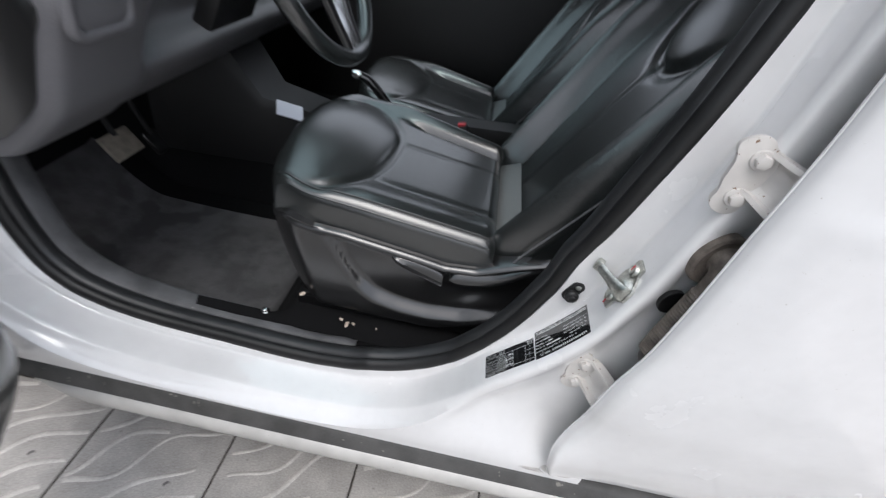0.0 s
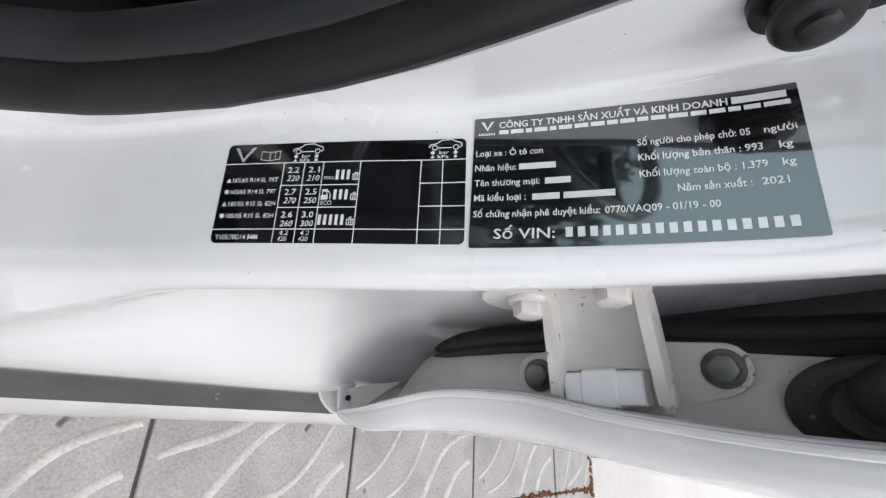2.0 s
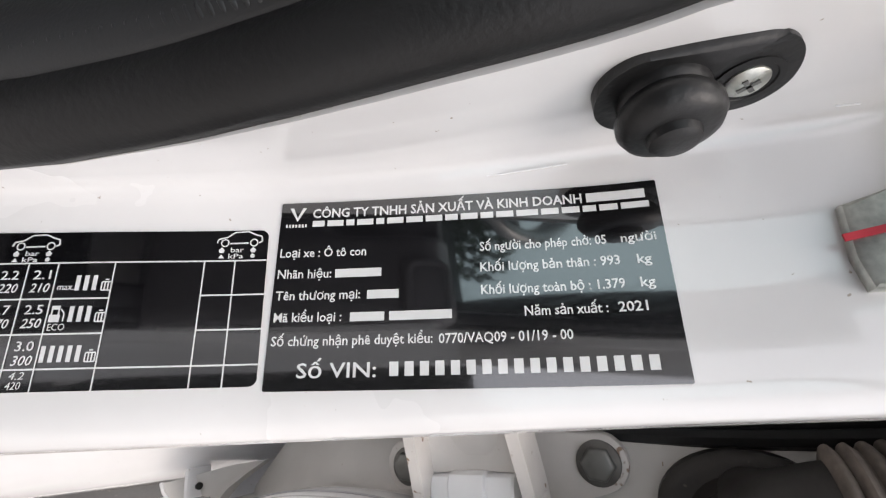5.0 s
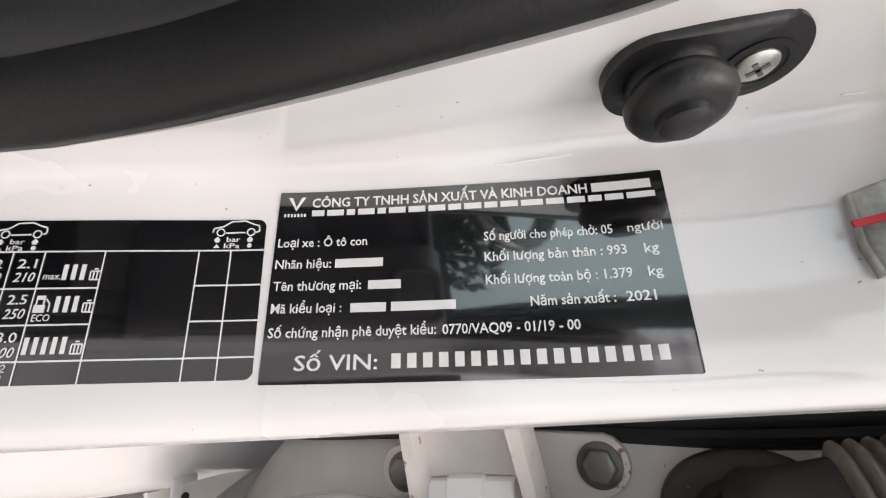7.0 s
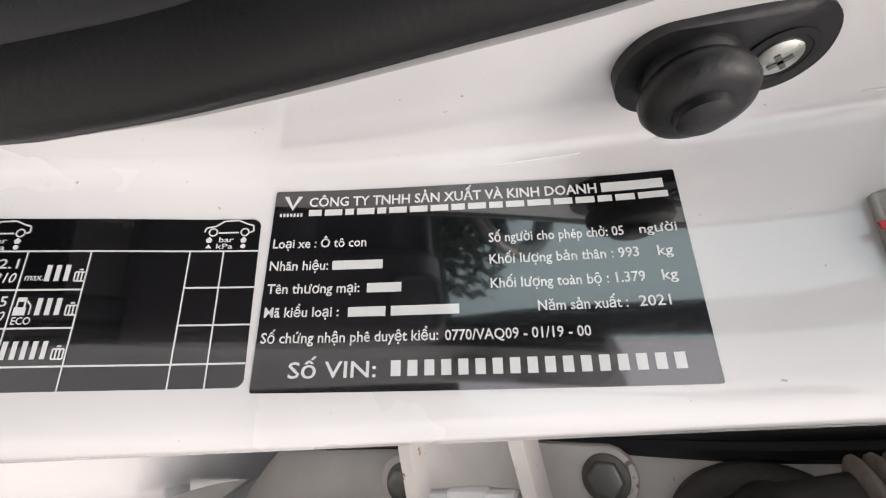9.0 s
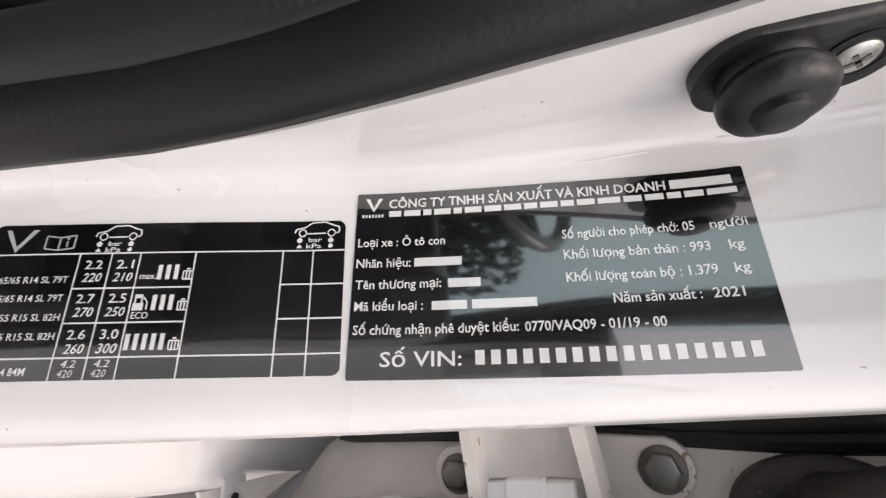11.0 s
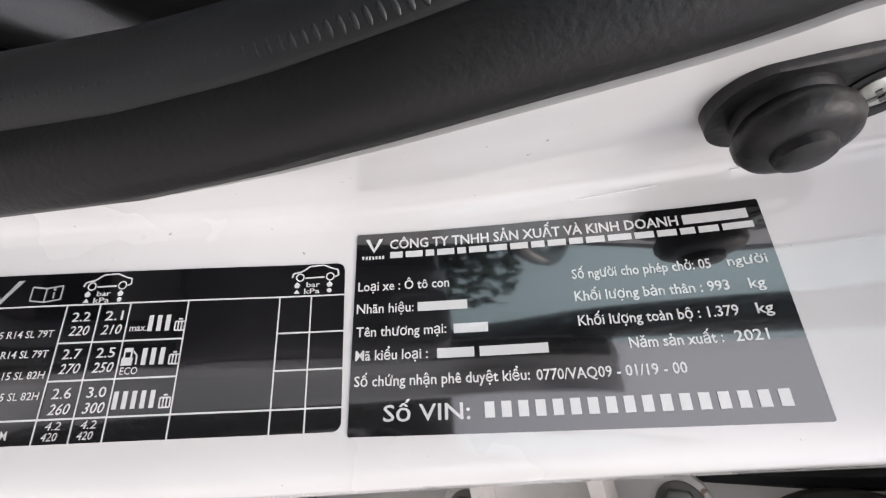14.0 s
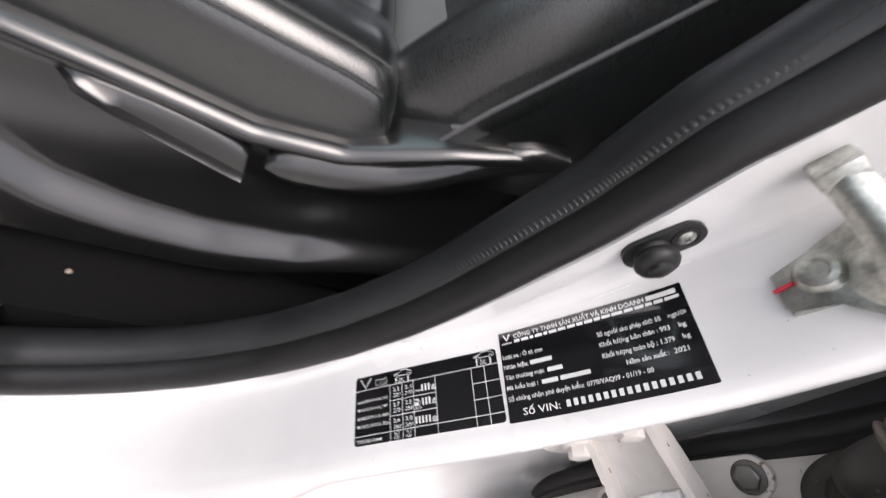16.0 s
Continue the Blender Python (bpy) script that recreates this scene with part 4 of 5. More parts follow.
def build_tyre_label():
    lab = part("tyre_pressure_label", label_sheet("L", 95, 41, 2.2), LABEL_BLACK, car, "glossy black tyre pressure label, white table")
    w = 0.42
    for a, b in (((0, 8.6), (95, 8.6)), ((25, 18.2), (55.6, 18.2)), ((25, 27.2), (55.6, 27.2)), ((0, 35.7), (95, 35.7)), ((78.6, 17.9), (95, 17.9)), ((78.6, 26.9), (95, 26.9))):
        bm = bmesh.new()
        bar("L", bm, a[0], a[1] - w / 2, b[0], b[1] + w / 2)
        part("rule", bm, PRINT, lab, "white table rule", 0)
    for u in (25.0, 33.4, 41.0, 55.6, 78.6, 86.6):
        bm = bmesh.new()
        stroke("L", bm, (u, 8.6), (u, 41), w * 0.9)
        part("rule", bm, PRINT, lab, "white table rule", 0)
    rows = [("165/65 R14 SL 79T", 4.6, 16.5, 1.75, 18.8), ("165/65 R14 SL 79T", 4.6, 21.4, 1.75, 18.8), ("185/55 R15 SL 82H", 4.6, 26.4, 1.75, 19.3), ("185/55 R15 SL 82H", 4.6, 31.2, 1.75, 19.3), ("T105/70D14 84M", 2.0, 39.7, 1.9, 17.0), ("max.", 42.0, 15.9, 1.7, 4.2), ("ECO", 41.8, 26.3, 1.7, 4.2)]
    rows += [("bar", 31.7, 6.5, 1.35, 3.5), ("kPa", 31.2, 8.25, 1.35, 4.0), ("bar", 85.1, 6.2, 1.35, 3.5), ("kPa", 84.6, 7.95, 1.35, 4.0)]
    for text, u, v, cap, width in rows:
        part("text_line", glyphs("L", text, u, v, cap, width, 0.0, 0.008), PRINT, lab, "white lettering", 0)
    for i, (a, b, c, d) in enumerate((("2.2", "220", "2.1", "210"), ("2.7", "270", "2.5", "250"), ("2.6", "260", "3.0", "300"))):
        v = 12.9 + 9.15 * i
        for text, u, dv, wd, sl in ((a, 27.0, 0, 4.5, 0.0), (b, 27.0, 3.5, 5.0, 0.2), (c, 35.2, 0, 4.5, 0.0), (d, 35.0, 3.5, 5.0, 0.2)):
            part("text_line", glyphs("L", text, u, v + dv, 2.35, wd, sl, 0.008), PRINT, lab, "white figures", 0)
    for text, u, v in (("4.2", 27.3, 38.0), ("420", 27.0, 40.3), ("4.2", 35.4, 38.0), ("420", 35.1, 40.3)):
        part("text_line", glyphs("L", text, u, v, 1.75, 3.6, 0.15), PRINT, lab, "white figures", 0)
    bm = bmesh.new()
    for v, tri in ((15.6, 1), (20.5, 0), (25.5, 1), (30.3, 0)):
        if tri:
            flat("L", bm, [(1.9, v + 0.9), (2.9, v - 0.9), (3.9, v + 0.9)])
        else:
            disc("L", bm, 2.9, v, 0.95)
    part("axle_marks", bm, PRINT, lab, "white triangles and dots", 0)
    for u, v in ((27.9, 0.25), (81.3, -0.05)):
        bm = bmesh.new()
        car_outline(bm, u, v)
        part("car_symbol", bm, PRINT, lab, "white car outline symbol", 0)
    bm = bmesh.new()
    flat("L", bm, [(3.2, 1.5), (4.6, 1.5), (7.2, 6.4), (7.2, 8.0)])
    flat("L", bm, [(7.2, 6.4), (10.6, 1.5), (12.2, 1.5), (7.2, 8.0)])
    part("emblem", bm, PRINT_GREY, lab, "grey chevron emblem", 0)
    bm = bmesh.new()
    for a, b in (((14.8, 3.4), (18.5, 3.9)), ((18.5, 3.9), (22.6, 3.3)), ((14.8, 7.0), (18.5, 7.5)), ((18.5, 7.5), (22.6, 6.9)), ((14.8, 3.4), (14.8, 7.0)), ((22.6, 3.3), (22.6, 6.9)), ((18.5, 3.9), (18.5, 7.5)), ((20.6, 4.9), (20.6, 6.6))):
        stroke("L", bm, a, b, 0.4)
    disc("L", bm, 20.6, 4.2, 0.35)
    part("manual_symbol", bm, PRINT_GREY, lab, "open book symbol", 0)
    for u0, v, n in ((46.4, 12.1, 3), (46.4, 20.2, 3), (41.6, 30.1, 5)):
        for k in range(n):
            bm = bmesh.new()
            u = u0 + 2.15 * k
            bar("L", bm, u, v, u + 1.15, v + 4.0)
            part("print_bar", bm, PRINT, lab, "plain white bar", 0)
        bm = bmesh.new()
        u = u0 + 2.15 * n + 0.3
        for a, b in (((u, v + 1.8), (u + 2.4, v + 1.8)), ((u, v + 4.0), (u + 2.4, v + 4.0)), ((u, v + 1.8), (u, v + 4.0)), ((u + 2.4, v + 1.8), (u + 2.4, v + 4.0)), ((u + 0.7, v + 1.2), (u + 1.7, v + 1.2)), ((u + 0.8, v + 1.8), (u + 0.8, v + 4.0)), ((u + 1.6, v + 1.8), (u + 1.6, v + 4.0))):
            stroke("L", bm, a, b, 0.38)
        part("load_symbol", bm, PRINT, lab, "white luggage symbol", 0)
    bm = bmesh.new()
    bar("L", bm, 41.9, 20.0, 44.0, 21.0)
    bar("L", bm, 41.9, 21.0, 42.3, 24.0), bar("L", bm, 43.6, 21.0, 44.0, 24.0), bar("L", bm, 41.6, 22.3, 44.3, 24.2)
    stroke("L", bm, (44.2, 20.8), (45.2, 22.0), 0.35), stroke("L", bm, (45.2, 22.0), (45.2, 24.0), 0.35)
    part("fuel_symbol", bm, PRINT, lab, "white fuel pump symbol", 0)


build_plate_label()
build_tyre_label()


# ---- cabin ----
def lerp_at(x, pts):
    return float(np.interp(x, [p[0] for p in pts], [p[1] for p in pts]))


SHIELD_TOP = [(-0.46, 0.058), (-0.437, 0.058), (-0.392, 0.049), (-0.338, 0.0475), (-0.28, 0.041), (-0.217, 0.034), (-0.163, 0.0265), (-0.109, 0.033), (-0.051, 0.061), (0.0, 0.080), (0.03, 0.084)]
COVER = [(-0.152, 0.005), (-0.130, 0.0065), (-0.1156, 0.009), (-0.095, 0.0145), (-0.0743, 0.0225), (-0.053, 0.0365), (-0.033, 0.053), (-0.0055, 0.072), (0.03, 0.086)]
TAPER = [(-0.51, 0.80), (-0.45, 0.80), (-0.39, 0.76), (-0.30, 0.68), (-0.225, 0.60), (-0.15, 0.52), (-0.088, 0.46)]
SWEEP = [(-0.46, 0.16), (-0.40, 0.080), (-0.367, 0.026), (-0.339, -0.026), (-0.307, -0.070), (-0.277, -0.091), (-0.233, -0.102), (-0.182, -0.105), (-0.12, -0.098), (-0.06, -0.080), (0.05, -0.040)]


def build_seat(yc, dx, dz, size, label):
    """A bucket seat whose lever side faces the near door; yc, dx, dz: its place before it grows by size from the door's side."""
    hw, inner = 0.247, 0.235

    def P(x, y, z):
        return Vector((x + dx, yc + y, z + dz)) * size + Vector((0.20, 0.28, -0.396)) * (size - 1)

    def R(x, y, z):
        return Vector((x + dx, yc + y, z + min(dz, 0)))

    def nose(x):
        return 0.90 + 0.10 * ease((x + 0.50) / 0.12)

    def front(u):
        """The rounded front edge of the cushion."""
        return -0.508 + 0.040 * abs(u) ** 4

    def bend(d, r):
        """Drop of a quarter-round edge of radius r at distance d from it."""
        k = min(max(1 - d / r, 0.0), 1.0)
        return r * (1 - math.sqrt(1 - k * k))

    def top_z(x, u):
        """Height of the cushion at length x and width u (-1 to 1)."""
        t = (x + 0.465) / 0.43
        a = abs(u)
        z = 0.110 - 0.043 * t + (0.009 if u < 0 else 0.020) * math.exp(-(((a - 0.84) / 0.14) ** 2)) * ease((x + 0.44) / 0.14)
        z -= (0.003 if u < 0 else 0.012) * math.exp(-(((a - 0.64) / 0.04) ** 2)) * ease((x + 0.34) / 0.08)
        pad = math.hypot((u + 0.09) / 0.82, (x + 0.415) / 0.108)
        z += 0.024 * max(1 - pad * pad, 0.0) ** 0.9
        z -= 0.006 * math.exp(-(((pad - 1.03) / 0.05) ** 2)) * ease((x + 0.47) / 0.09)
        if pad > 1.1:
            z -= 0.0032 * math.exp(-(((u - 0.02) / 0.018) ** 2))
        return z - bend(x - front(u), 0.038) - bend((1 - a) * hw, 0.021) - bend(-0.088 - x, 0.022)

    bm = bmesh.new()
    rows = []
    us = [math.sin(math.pi / 2 * (-1 + 2 * j / 90)) for j in range(91)]
    for v in [-3, -2, -1] + list(np.linspace(0, 1, 84) ** 1.15):
        row = []
        for j in [-2, -1] + list(range(91)) + [91, 92]:
            u = us[min(max(j, 0), 90)]
            x = front(u) + (-0.088 - front(u)) * max(v, 0)
            z = top_z(x, u)
            low = max(lerp_at(x, SHIELD_TOP) - 0.03, -0.02)
            side = min(j, 0) if j < 45 else min(90 - j, 0)
            k = max(-min(v, 0) / 3, -side / 2)
            row.append(P(x, u * hw * nose(x) * (lerp_at(x, TAPER) if u > 0 else 1.0) - 0.004 * (1 if u < 0 else -1) * (1 if k == 0.5 else 0), z + (low - z) * k))
        rows.append(row)
    grid(bm, rows)
    seat = part("seat", bm, LEATHER, car, label, 80)
    for u in (-0.985, -0.93):
        bm = bmesh.new()
        pts = [P(x, u * hw * nose(x), top_z(x, u) + 0.0004) for x in np.linspace(front(u) + 0.006, -0.10, 18)]
        tube(bm, pts, 0.0021, 8, 0.010)
        part("piping", bm, LEATHER, seat, "black leather piping")
    # moulded plastic side shield with a swept hollow
    bm = bmesh.new()
    rows = []
    for x in np.linspace(-0.478, 0.028, 70):
        zt = lerp_at(x, SHIELD_TOP) - 0.02 * ease((-0.43 - x) / 0.05)
        zb = -0.140 + 0.050 * ease((x + 0.19) / 0.18)
        zs = lerp_at(x, SWEEP)
        wrap = 0.86 + 0.14 * ease((x + 0.485) / 0.07)
        end = math.sqrt(max(1 - max((x + 0.0) / 0.028, 0) ** 2, 0)) * math.sqrt(max(1 - max((-0.448 - x) / 0.03, 0) ** 2, 0.0))
        row = [P(x, -inner * wrap + 0.01, zt - 0.001)]
        for i in range(49):
            z = zt + (zb - zt) * (i / 48) ** 1.3
            o = 0.023 - 0.018 * ease((z - zs + 0.008) / 0.028)
            d = (zt - z)
            if d < 0.020:
                o = max(o, 0.026 * math.sqrt(max(1 - ((d - 0.008) / 0.0105) ** 2, 0)))
            o -= 0.014 * ease((x + 0.20) / 0.10) * ease((z - zs - 0.012) / 0.045) * ease((lerp_at(x, COVER) - 0.010 - z) / 0.03)
            o *= ease((z - zb) / 0.012) * 0.35 + 0.65
            back = 0.052 * ((zt - z) / (zt - zb)) ** 1.4 * ease((-0.28 - x) / 0.18)
            row.append(P(x + back, -inner * wrap - 0.004 - o * (0.25 + 0.75 * end), z))
        row.append(P(x + back, -inner * wrap + 0.01, zb))
        rows.append(row)
    grid(bm, rows)
    shield = part("side_shield", bm, PLASTIC, seat, "dark grey moulded side shield", 60)
    bm = bmesh.new()
    rows = []
    for t in [0.0, 0.02, 0.05] + list(np.linspace(0.1, 0.96, 14)) + [1.0]:
        x = -0.254 + 0.091 * t
        hi = 0.0255 - 0.0035 * t - 0.013 * t ** 2.5
        lo = 0.0235 - 0.0365 * t ** 0.8
        z, h = (hi + lo) / 2, (hi - lo) / 2 * (1.0 if t < 0.99 else 0.92)
        rows.append([P(x, -inner - 0.012 + a * (0.7 + 0.3 * ease(t / 0.12)), z + b * h) for a, b in ((0, -1), (-0.0205, -1.0), (-0.0245, -0.92), (-0.0250, -0.80), (-0.0230, -0.68), (-0.0190, -0.56), (-0.0165, 0.6), (-0.0140, 0.92), (0, 1))])
    grid(bm, rows, closed=True, cap=True)
    part("height_lever", bm, PLASTIC, shield, "long dark height lever", 60)
    bm = bmesh.new()
    rows = []
    for t in np.linspace(0, 1, 20):
        x = -0.152 + 0.175 * t
        z = lerp_at(x, COVER)
        h = 0.014 * (1 - 0.35 * t) * (max(1 - (2 * t - 1) ** 8, 0.1)) ** 0.5
        rows.append([P(x, -inner - 0.008 + a, z + b * h) for a, b in ((0.004, -1.25), (-0.018, -1.1), (-0.0235, -0.8), (-0.024, -0.5), (-0.018, 0.6), (-0.013, 0.95), (0.004, 1.1))])
    grid(bm, rows, closed=True, cap=True)
    part("recliner_cover", bm, PLASTIC, shield, "", 80)
    # backrest
    def lean(z):
        return -0.056 + 0.30 * (z - 0.03) + 0.26 * max(z - 0.06, 0)

    bm = bmesh.new()
    rows = []
    for t in np.linspace(0, 1, 72):
        z = 0.03 + 0.57 * t
        xb = lean(z)
        w = hw * (1.0 + 0.06 * math.sin(math.pi * min(t * 1.1, 1)) - 0.2 * ease((t - 0.78) / 0.22))
        cap = ease((t - 0.93) / 0.07)
        slim = 0.58 + 0.37 * ease((t + 0.10) / 0.75)
        row = [P(xb + 0.11, -w * 0.96, z), P(xb + 0.05, -w * 1.0, z), P(xb + 0.005, -w * 1.01, z)]
        for j in range(97):
            u = -1 + 2 * j / 96
            a = abs(u)
            bol = 0.060 * math.exp(-((a - 0.84) / 0.12) ** 2) * (1 - 0.6 * ease((t - 0.6) / 0.4))
            edge = (max(a - 0.82, 0) / 0.18) ** 2.2 * 0.060
            gro = 0.010 * math.exp(-(((a - 0.62) / 0.04) ** 2)) + 0.005 * math.exp(-(((u - 0.02) / 0.025) ** 2)) * (1 if t < 0.56 else 0)
            pad = math.hypot((u + 0.06) / 0.52, (t - 0.93) / 0.38)
            pd = 0.020 * max(1 - min(pad, 1) ** 2.5, 0) ** 0.6 - 0.010 * math.exp(-(((pad - 1.05) / 0.05) ** 2)) * ease((0.60 - a) / 0.1)
            row.append(P(xb - bol + edge + gro - pd + 0.06 * cap, u * w * (slim if u > 0 else 1.0), z))
        row += [P(xb + 0.005, w * slim * 1.01, z), P(xb + 0.05, w * slim, z), P(xb + 0.11, w * slim * 0.96, z)]
        rows.append(row)
    grid(bm, rows, closed=True, cap=True)
    back = part("backrest", bm, LEATHER, seat, "black leather backrest with padded sides", 70)
    bm = bmesh.new()
    pts = []
    for t in np.linspace(0.02, 0.85, 12):
        z = 0.03 + 0.57 * t
        pts.append(P(lean(z) - 0.012 * (1 - t), -hw * (1.0 + 0.06 * math.sin(math.pi * min(t * 1.1, 1))) - 0.002, z))
    tube(bm, pts, 0.0016, 6, 0.02)
    part("seam", bm, PLASTIC_SOFT, back, "grey stitched seam")
    # flap between cushion and backrest
    bm = bmesh.new()
    rows = [[P(x, y, z) for x, z in ((-0.112, 0.004), (-0.098, 0.028), (-0.082, 0.042), (-0.064, 0.052), (-0.045, 0.064))] for y in np.linspace(-hw * 0.97, hw * 0.48, 6)]
    grid(bm, rows)
    part("rear_flap", bm, FLAP_CLOTH, seat, "grey woven flap behind the cushion", 60)
    for y in (-hw + 0.03, hw - 0.13):
        bm = bmesh.new()
        box(bm, (0.52, 0.028, 0.03), Matrix.Translation(R(-0.19, y + 0.02, -0.185)) @ pose(0, 0, 0, 0, -3), 0.004)
        box(bm, (0.50, 0.012, 0.012), Matrix.Translation(R(-0.19, y + 0.008, -0.165)) @ pose(0, 0, 0, 0, -3), 0.003)
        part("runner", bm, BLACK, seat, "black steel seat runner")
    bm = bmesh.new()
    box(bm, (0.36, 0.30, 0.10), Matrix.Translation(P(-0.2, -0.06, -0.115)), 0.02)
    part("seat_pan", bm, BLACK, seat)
    return seat


build_seat(0.345, 0.0, 0.0, 1.09, "black leather driver seat with moulded side shield")
build_seat(0.955, -0.03, -0.070, 1.05, "black leather passenger seat beyond the console")


def build_cabin():
    # floor with a raised edge by the sill
    bm = bmesh.new()
    rows = []
    for x in np.linspace(-1.5, 0.5, 161):
        step = ease((x + 0.56) / 0.12)
        toe = 0.40 * ease((-1.0 - x) / 0.45)
        rows.append([(x, 0.03, -0.245), (x, 0.062, -0.243), (x, 0.072, -0.214), (x, 0.095, -0.2135), (x, 0.125, -0.33 + 0.12 * step + toe), (x, 0.4, -0.345 + 0.12 * step + toe), (x, 0.60, -0.34 + 0.12 * step + toe), (x, 0.645, -0.10 + toe * 0.4), (x, 0.785, -0.10 + toe * 0.4), (x, 0.82, -0.33 + 0.12 * step + toe), (x, 1.28, -0.34 + 0.12 * step + toe), (x, 1.32, -0.2)])
    grid(bm, rows)
    part("carpet", bm, CARPET, car, "black carpeted cabin floor", 50)
    bm = bmesh.new()
    rows = []
    for s in np.linspace(-1.55, -0.395, 110):
        c, m = line_at(s)
        ye, de = seal_edge(s)
        k = 1 - ease((s + 0.42) / 0.025) * 0.6
        g = 0.024 * ease((-0.50 - s) / 0.12)
        rows.append([(c.x + m.x * (de - d), ye + y, c.y + m.y * (de - d)) for y, d in ((0.040, -0.012), (0.042, 0.012 * k), (0.047, 0.0165 * k), (0.056 + g, 0.0165 * k), (0.063 + g, 0.012 * k), (0.067 + g, 0.002 * k), (0.069 + g, -0.03), (0.070 + g, -0.08))])
    grid(bm, rows)
    part("sill_trim", bm, TRIM_DUSTY, car, "dusty charcoal plastic sill trim", 60)
    # centre console
    bm = bmesh.new()
    rows = []
    for x, w, h in ((-1.05, 0.12, 0.25), (-0.9, 0.11, 0.2), (-0.75, 0.09, -0.01), (-0.6, 0.075, -0.03), (-0.4, 0.07, 0.0), (-0.1, 0.075, 0.03), (0.1, 0.075, 0.05)):
        rows.append([(x, 0.715 + w * a * (1 - 0.45 * ease((x + 0.62) / 0.15)), -0.2 + (h + 0.2) * b) for a, b in ((-1.1, 0), (-1.0, 0.85), (-0.8, 1), (0.8, 1), (1.0, 0.85), (1.1, 0))])
    grid(bm, rows, cap=False)
    con = part("centre_console", bm, BLACK, car, "dark plastic centre console, blackened for the footwell's shade", 50)
    bm = bmesh.new()
    tube(bm, [(-0.49, 0.68, 0.096), (-0.465, 0.685, 0.085), (-0.43, 0.69, 0.050), (-0.38, 0.70, -0.010)], 0.012, 12)
    brake = part("parking_brake", bm, PLASTIC, con, "black parking brake lever")
    bm = bmesh.new()
    lathe(bm, [(0.011, 0), (0.012, 0.01), (0.009, 0.02)], basis((-0.490, 0.68, 0.096), (0, 1, 0), (-1, 0, 0.08)))
    part("button", bm, CHROME, brake, "chrome release button")
    for x, y, z in ((-0.122, 0.560, 0.029), (-0.196, 0.650, 0.035)):
        bm = bmesh.new()
        box(bm, (0.030, 0.028, 0.062), pose(x + 0.010, y, z - 0.027, 0, -18), 0.005)
        tube(bm, [(x + 0.02, y, z - 0.05), (x + 0.04, y + 0.005, z - 0.10), (x + 0.05, y + 0.01, z - 0.16)], 0.009, 10)
        b = part("belt_buckle", bm, BLACK, car, "black seat belt buckle with red button")
        bm = bmesh.new()
        box(bm, (0.022, 0.021, 0.010), pose(x, y, z + 0.003, 0, -18), 0.003)
        part("release_button", bm, RED_PLASTIC, b, "red release button")
    bm = bmesh.new()
    lathe(bm, [(0.0085, -0.002), (0.0085, 0.0015), (0.0060, 0.0025), (0.0055, 0.0065), (0.004, 0.0075)], pose(-0.500, 0.092, -0.2125), 20)
    part("rail_bolt", bm, CHROME, car, "bright steel seat rail bolt")
    # dashboard
    bm = bmesh.new()
    sec = smooth_path([(-1.30, 0.42), (-1.1, 0.43), (-0.85, 0.415), (-0.73, 0.385), (-0.683, 0.352), (-0.672, 0.322), (-0.69, 0.285), (-0.715, 0.22), (-0.735, 0.172), (-0.78, 0.126), (-0.83, 0.088), (-0.88, 0.085), (-1.0, 0.11), (-1.3, 0.12)], 0.016)
    rows = []
    for y in [0.030, 0.0315, 0.036, 0.043, 0.055] + [0.07 + 0.0125 * k for k in range(10)] + [0.19, 0.20, 0.207, 0.213, 0.22, 0.226, 0.233, 0.25, 0.3, 0.36, 0.43, 0.5, 0.62, 0.72, 0.9, 1.1, 1.28]:
        near = ease((0.236 - y) / 0.04)
        pull = 0.022 * (1 - math.sqrt(max(1 - max((0.052 - y) / 0.0221, 0) ** 2, 0)))
        rows.append([(x - (pull + (1 - near) * (0.085 * ease((z - 0.19) / 0.04) * ease((0.40 - z) / 0.05) + 0.012)) * ease((x + 1.05) / 0.2), y, z) for x, z in sec])
    grid(bm, rows, closed=True, cap=True)
    dash = part("dashboard", bm, PLASTIC_SOFT, car, "charcoal plastic dashboard", 80)
    bm = bmesh.new()
    fm = basis((-0.674, 0.095, 0.318), (0, 1, 0), (0.97, 0, -0.12))
    rows = []
    for k, (w, h, r, d) in enumerate(((0.118, 0.080, 0.022, -0.004), (0.116, 0.078, 0.022, 0.004), (0.108, 0.070, 0.020, 0.0075), (0.096, 0.058, 0.017, 0.0075), (0.090, 0.052, 0.015, 0.004), (0.088, 0.050, 0.014, -0.002))):
        rows.append([fm @ Vector((x, y, d)) for x, y in rounded(w, h, r)])
    grid(bm, rows, closed=True)
    bin_ = part("side_bin", bm, PLASTIC_SOFT, dash, "rounded storage recess with raised rim", 70)
    bm = bmesh.new()
    plate(bm, rounded(0.089, 0.051, 0.0145), 0.003, fm @ pose(0, 0, -0.0008), 0.001)
    part("recess", bm, PLASTIC_SOFT, bin_)
    # thin dark plate puts the shade of the dash's door-side end into colour
    bm = bmesh.new()
    mid = np.mean(sec, axis=0)
    rim = [(float(mid[0] + (x - mid[0]) * 0.90), float(mid[1] + (z - mid[1]) * 0.84)) for x, z in sec]
    plate(bm, rim, 0.004, basis((0, 0.0305, 0), (1, 0, 0), (0, -1, 0)), 0.0012)
    part("end_shade_plate", bm, PLASTIC, dash, "dark plate standing for the shaded dash end")
    bm = bmesh.new()
    box(bm, (0.04, 0.16, 0.09), pose(-0.67, 0.40, 0.285, 0, 25), 0.008)
    part("column_cowl", bm, BLACK, dash)
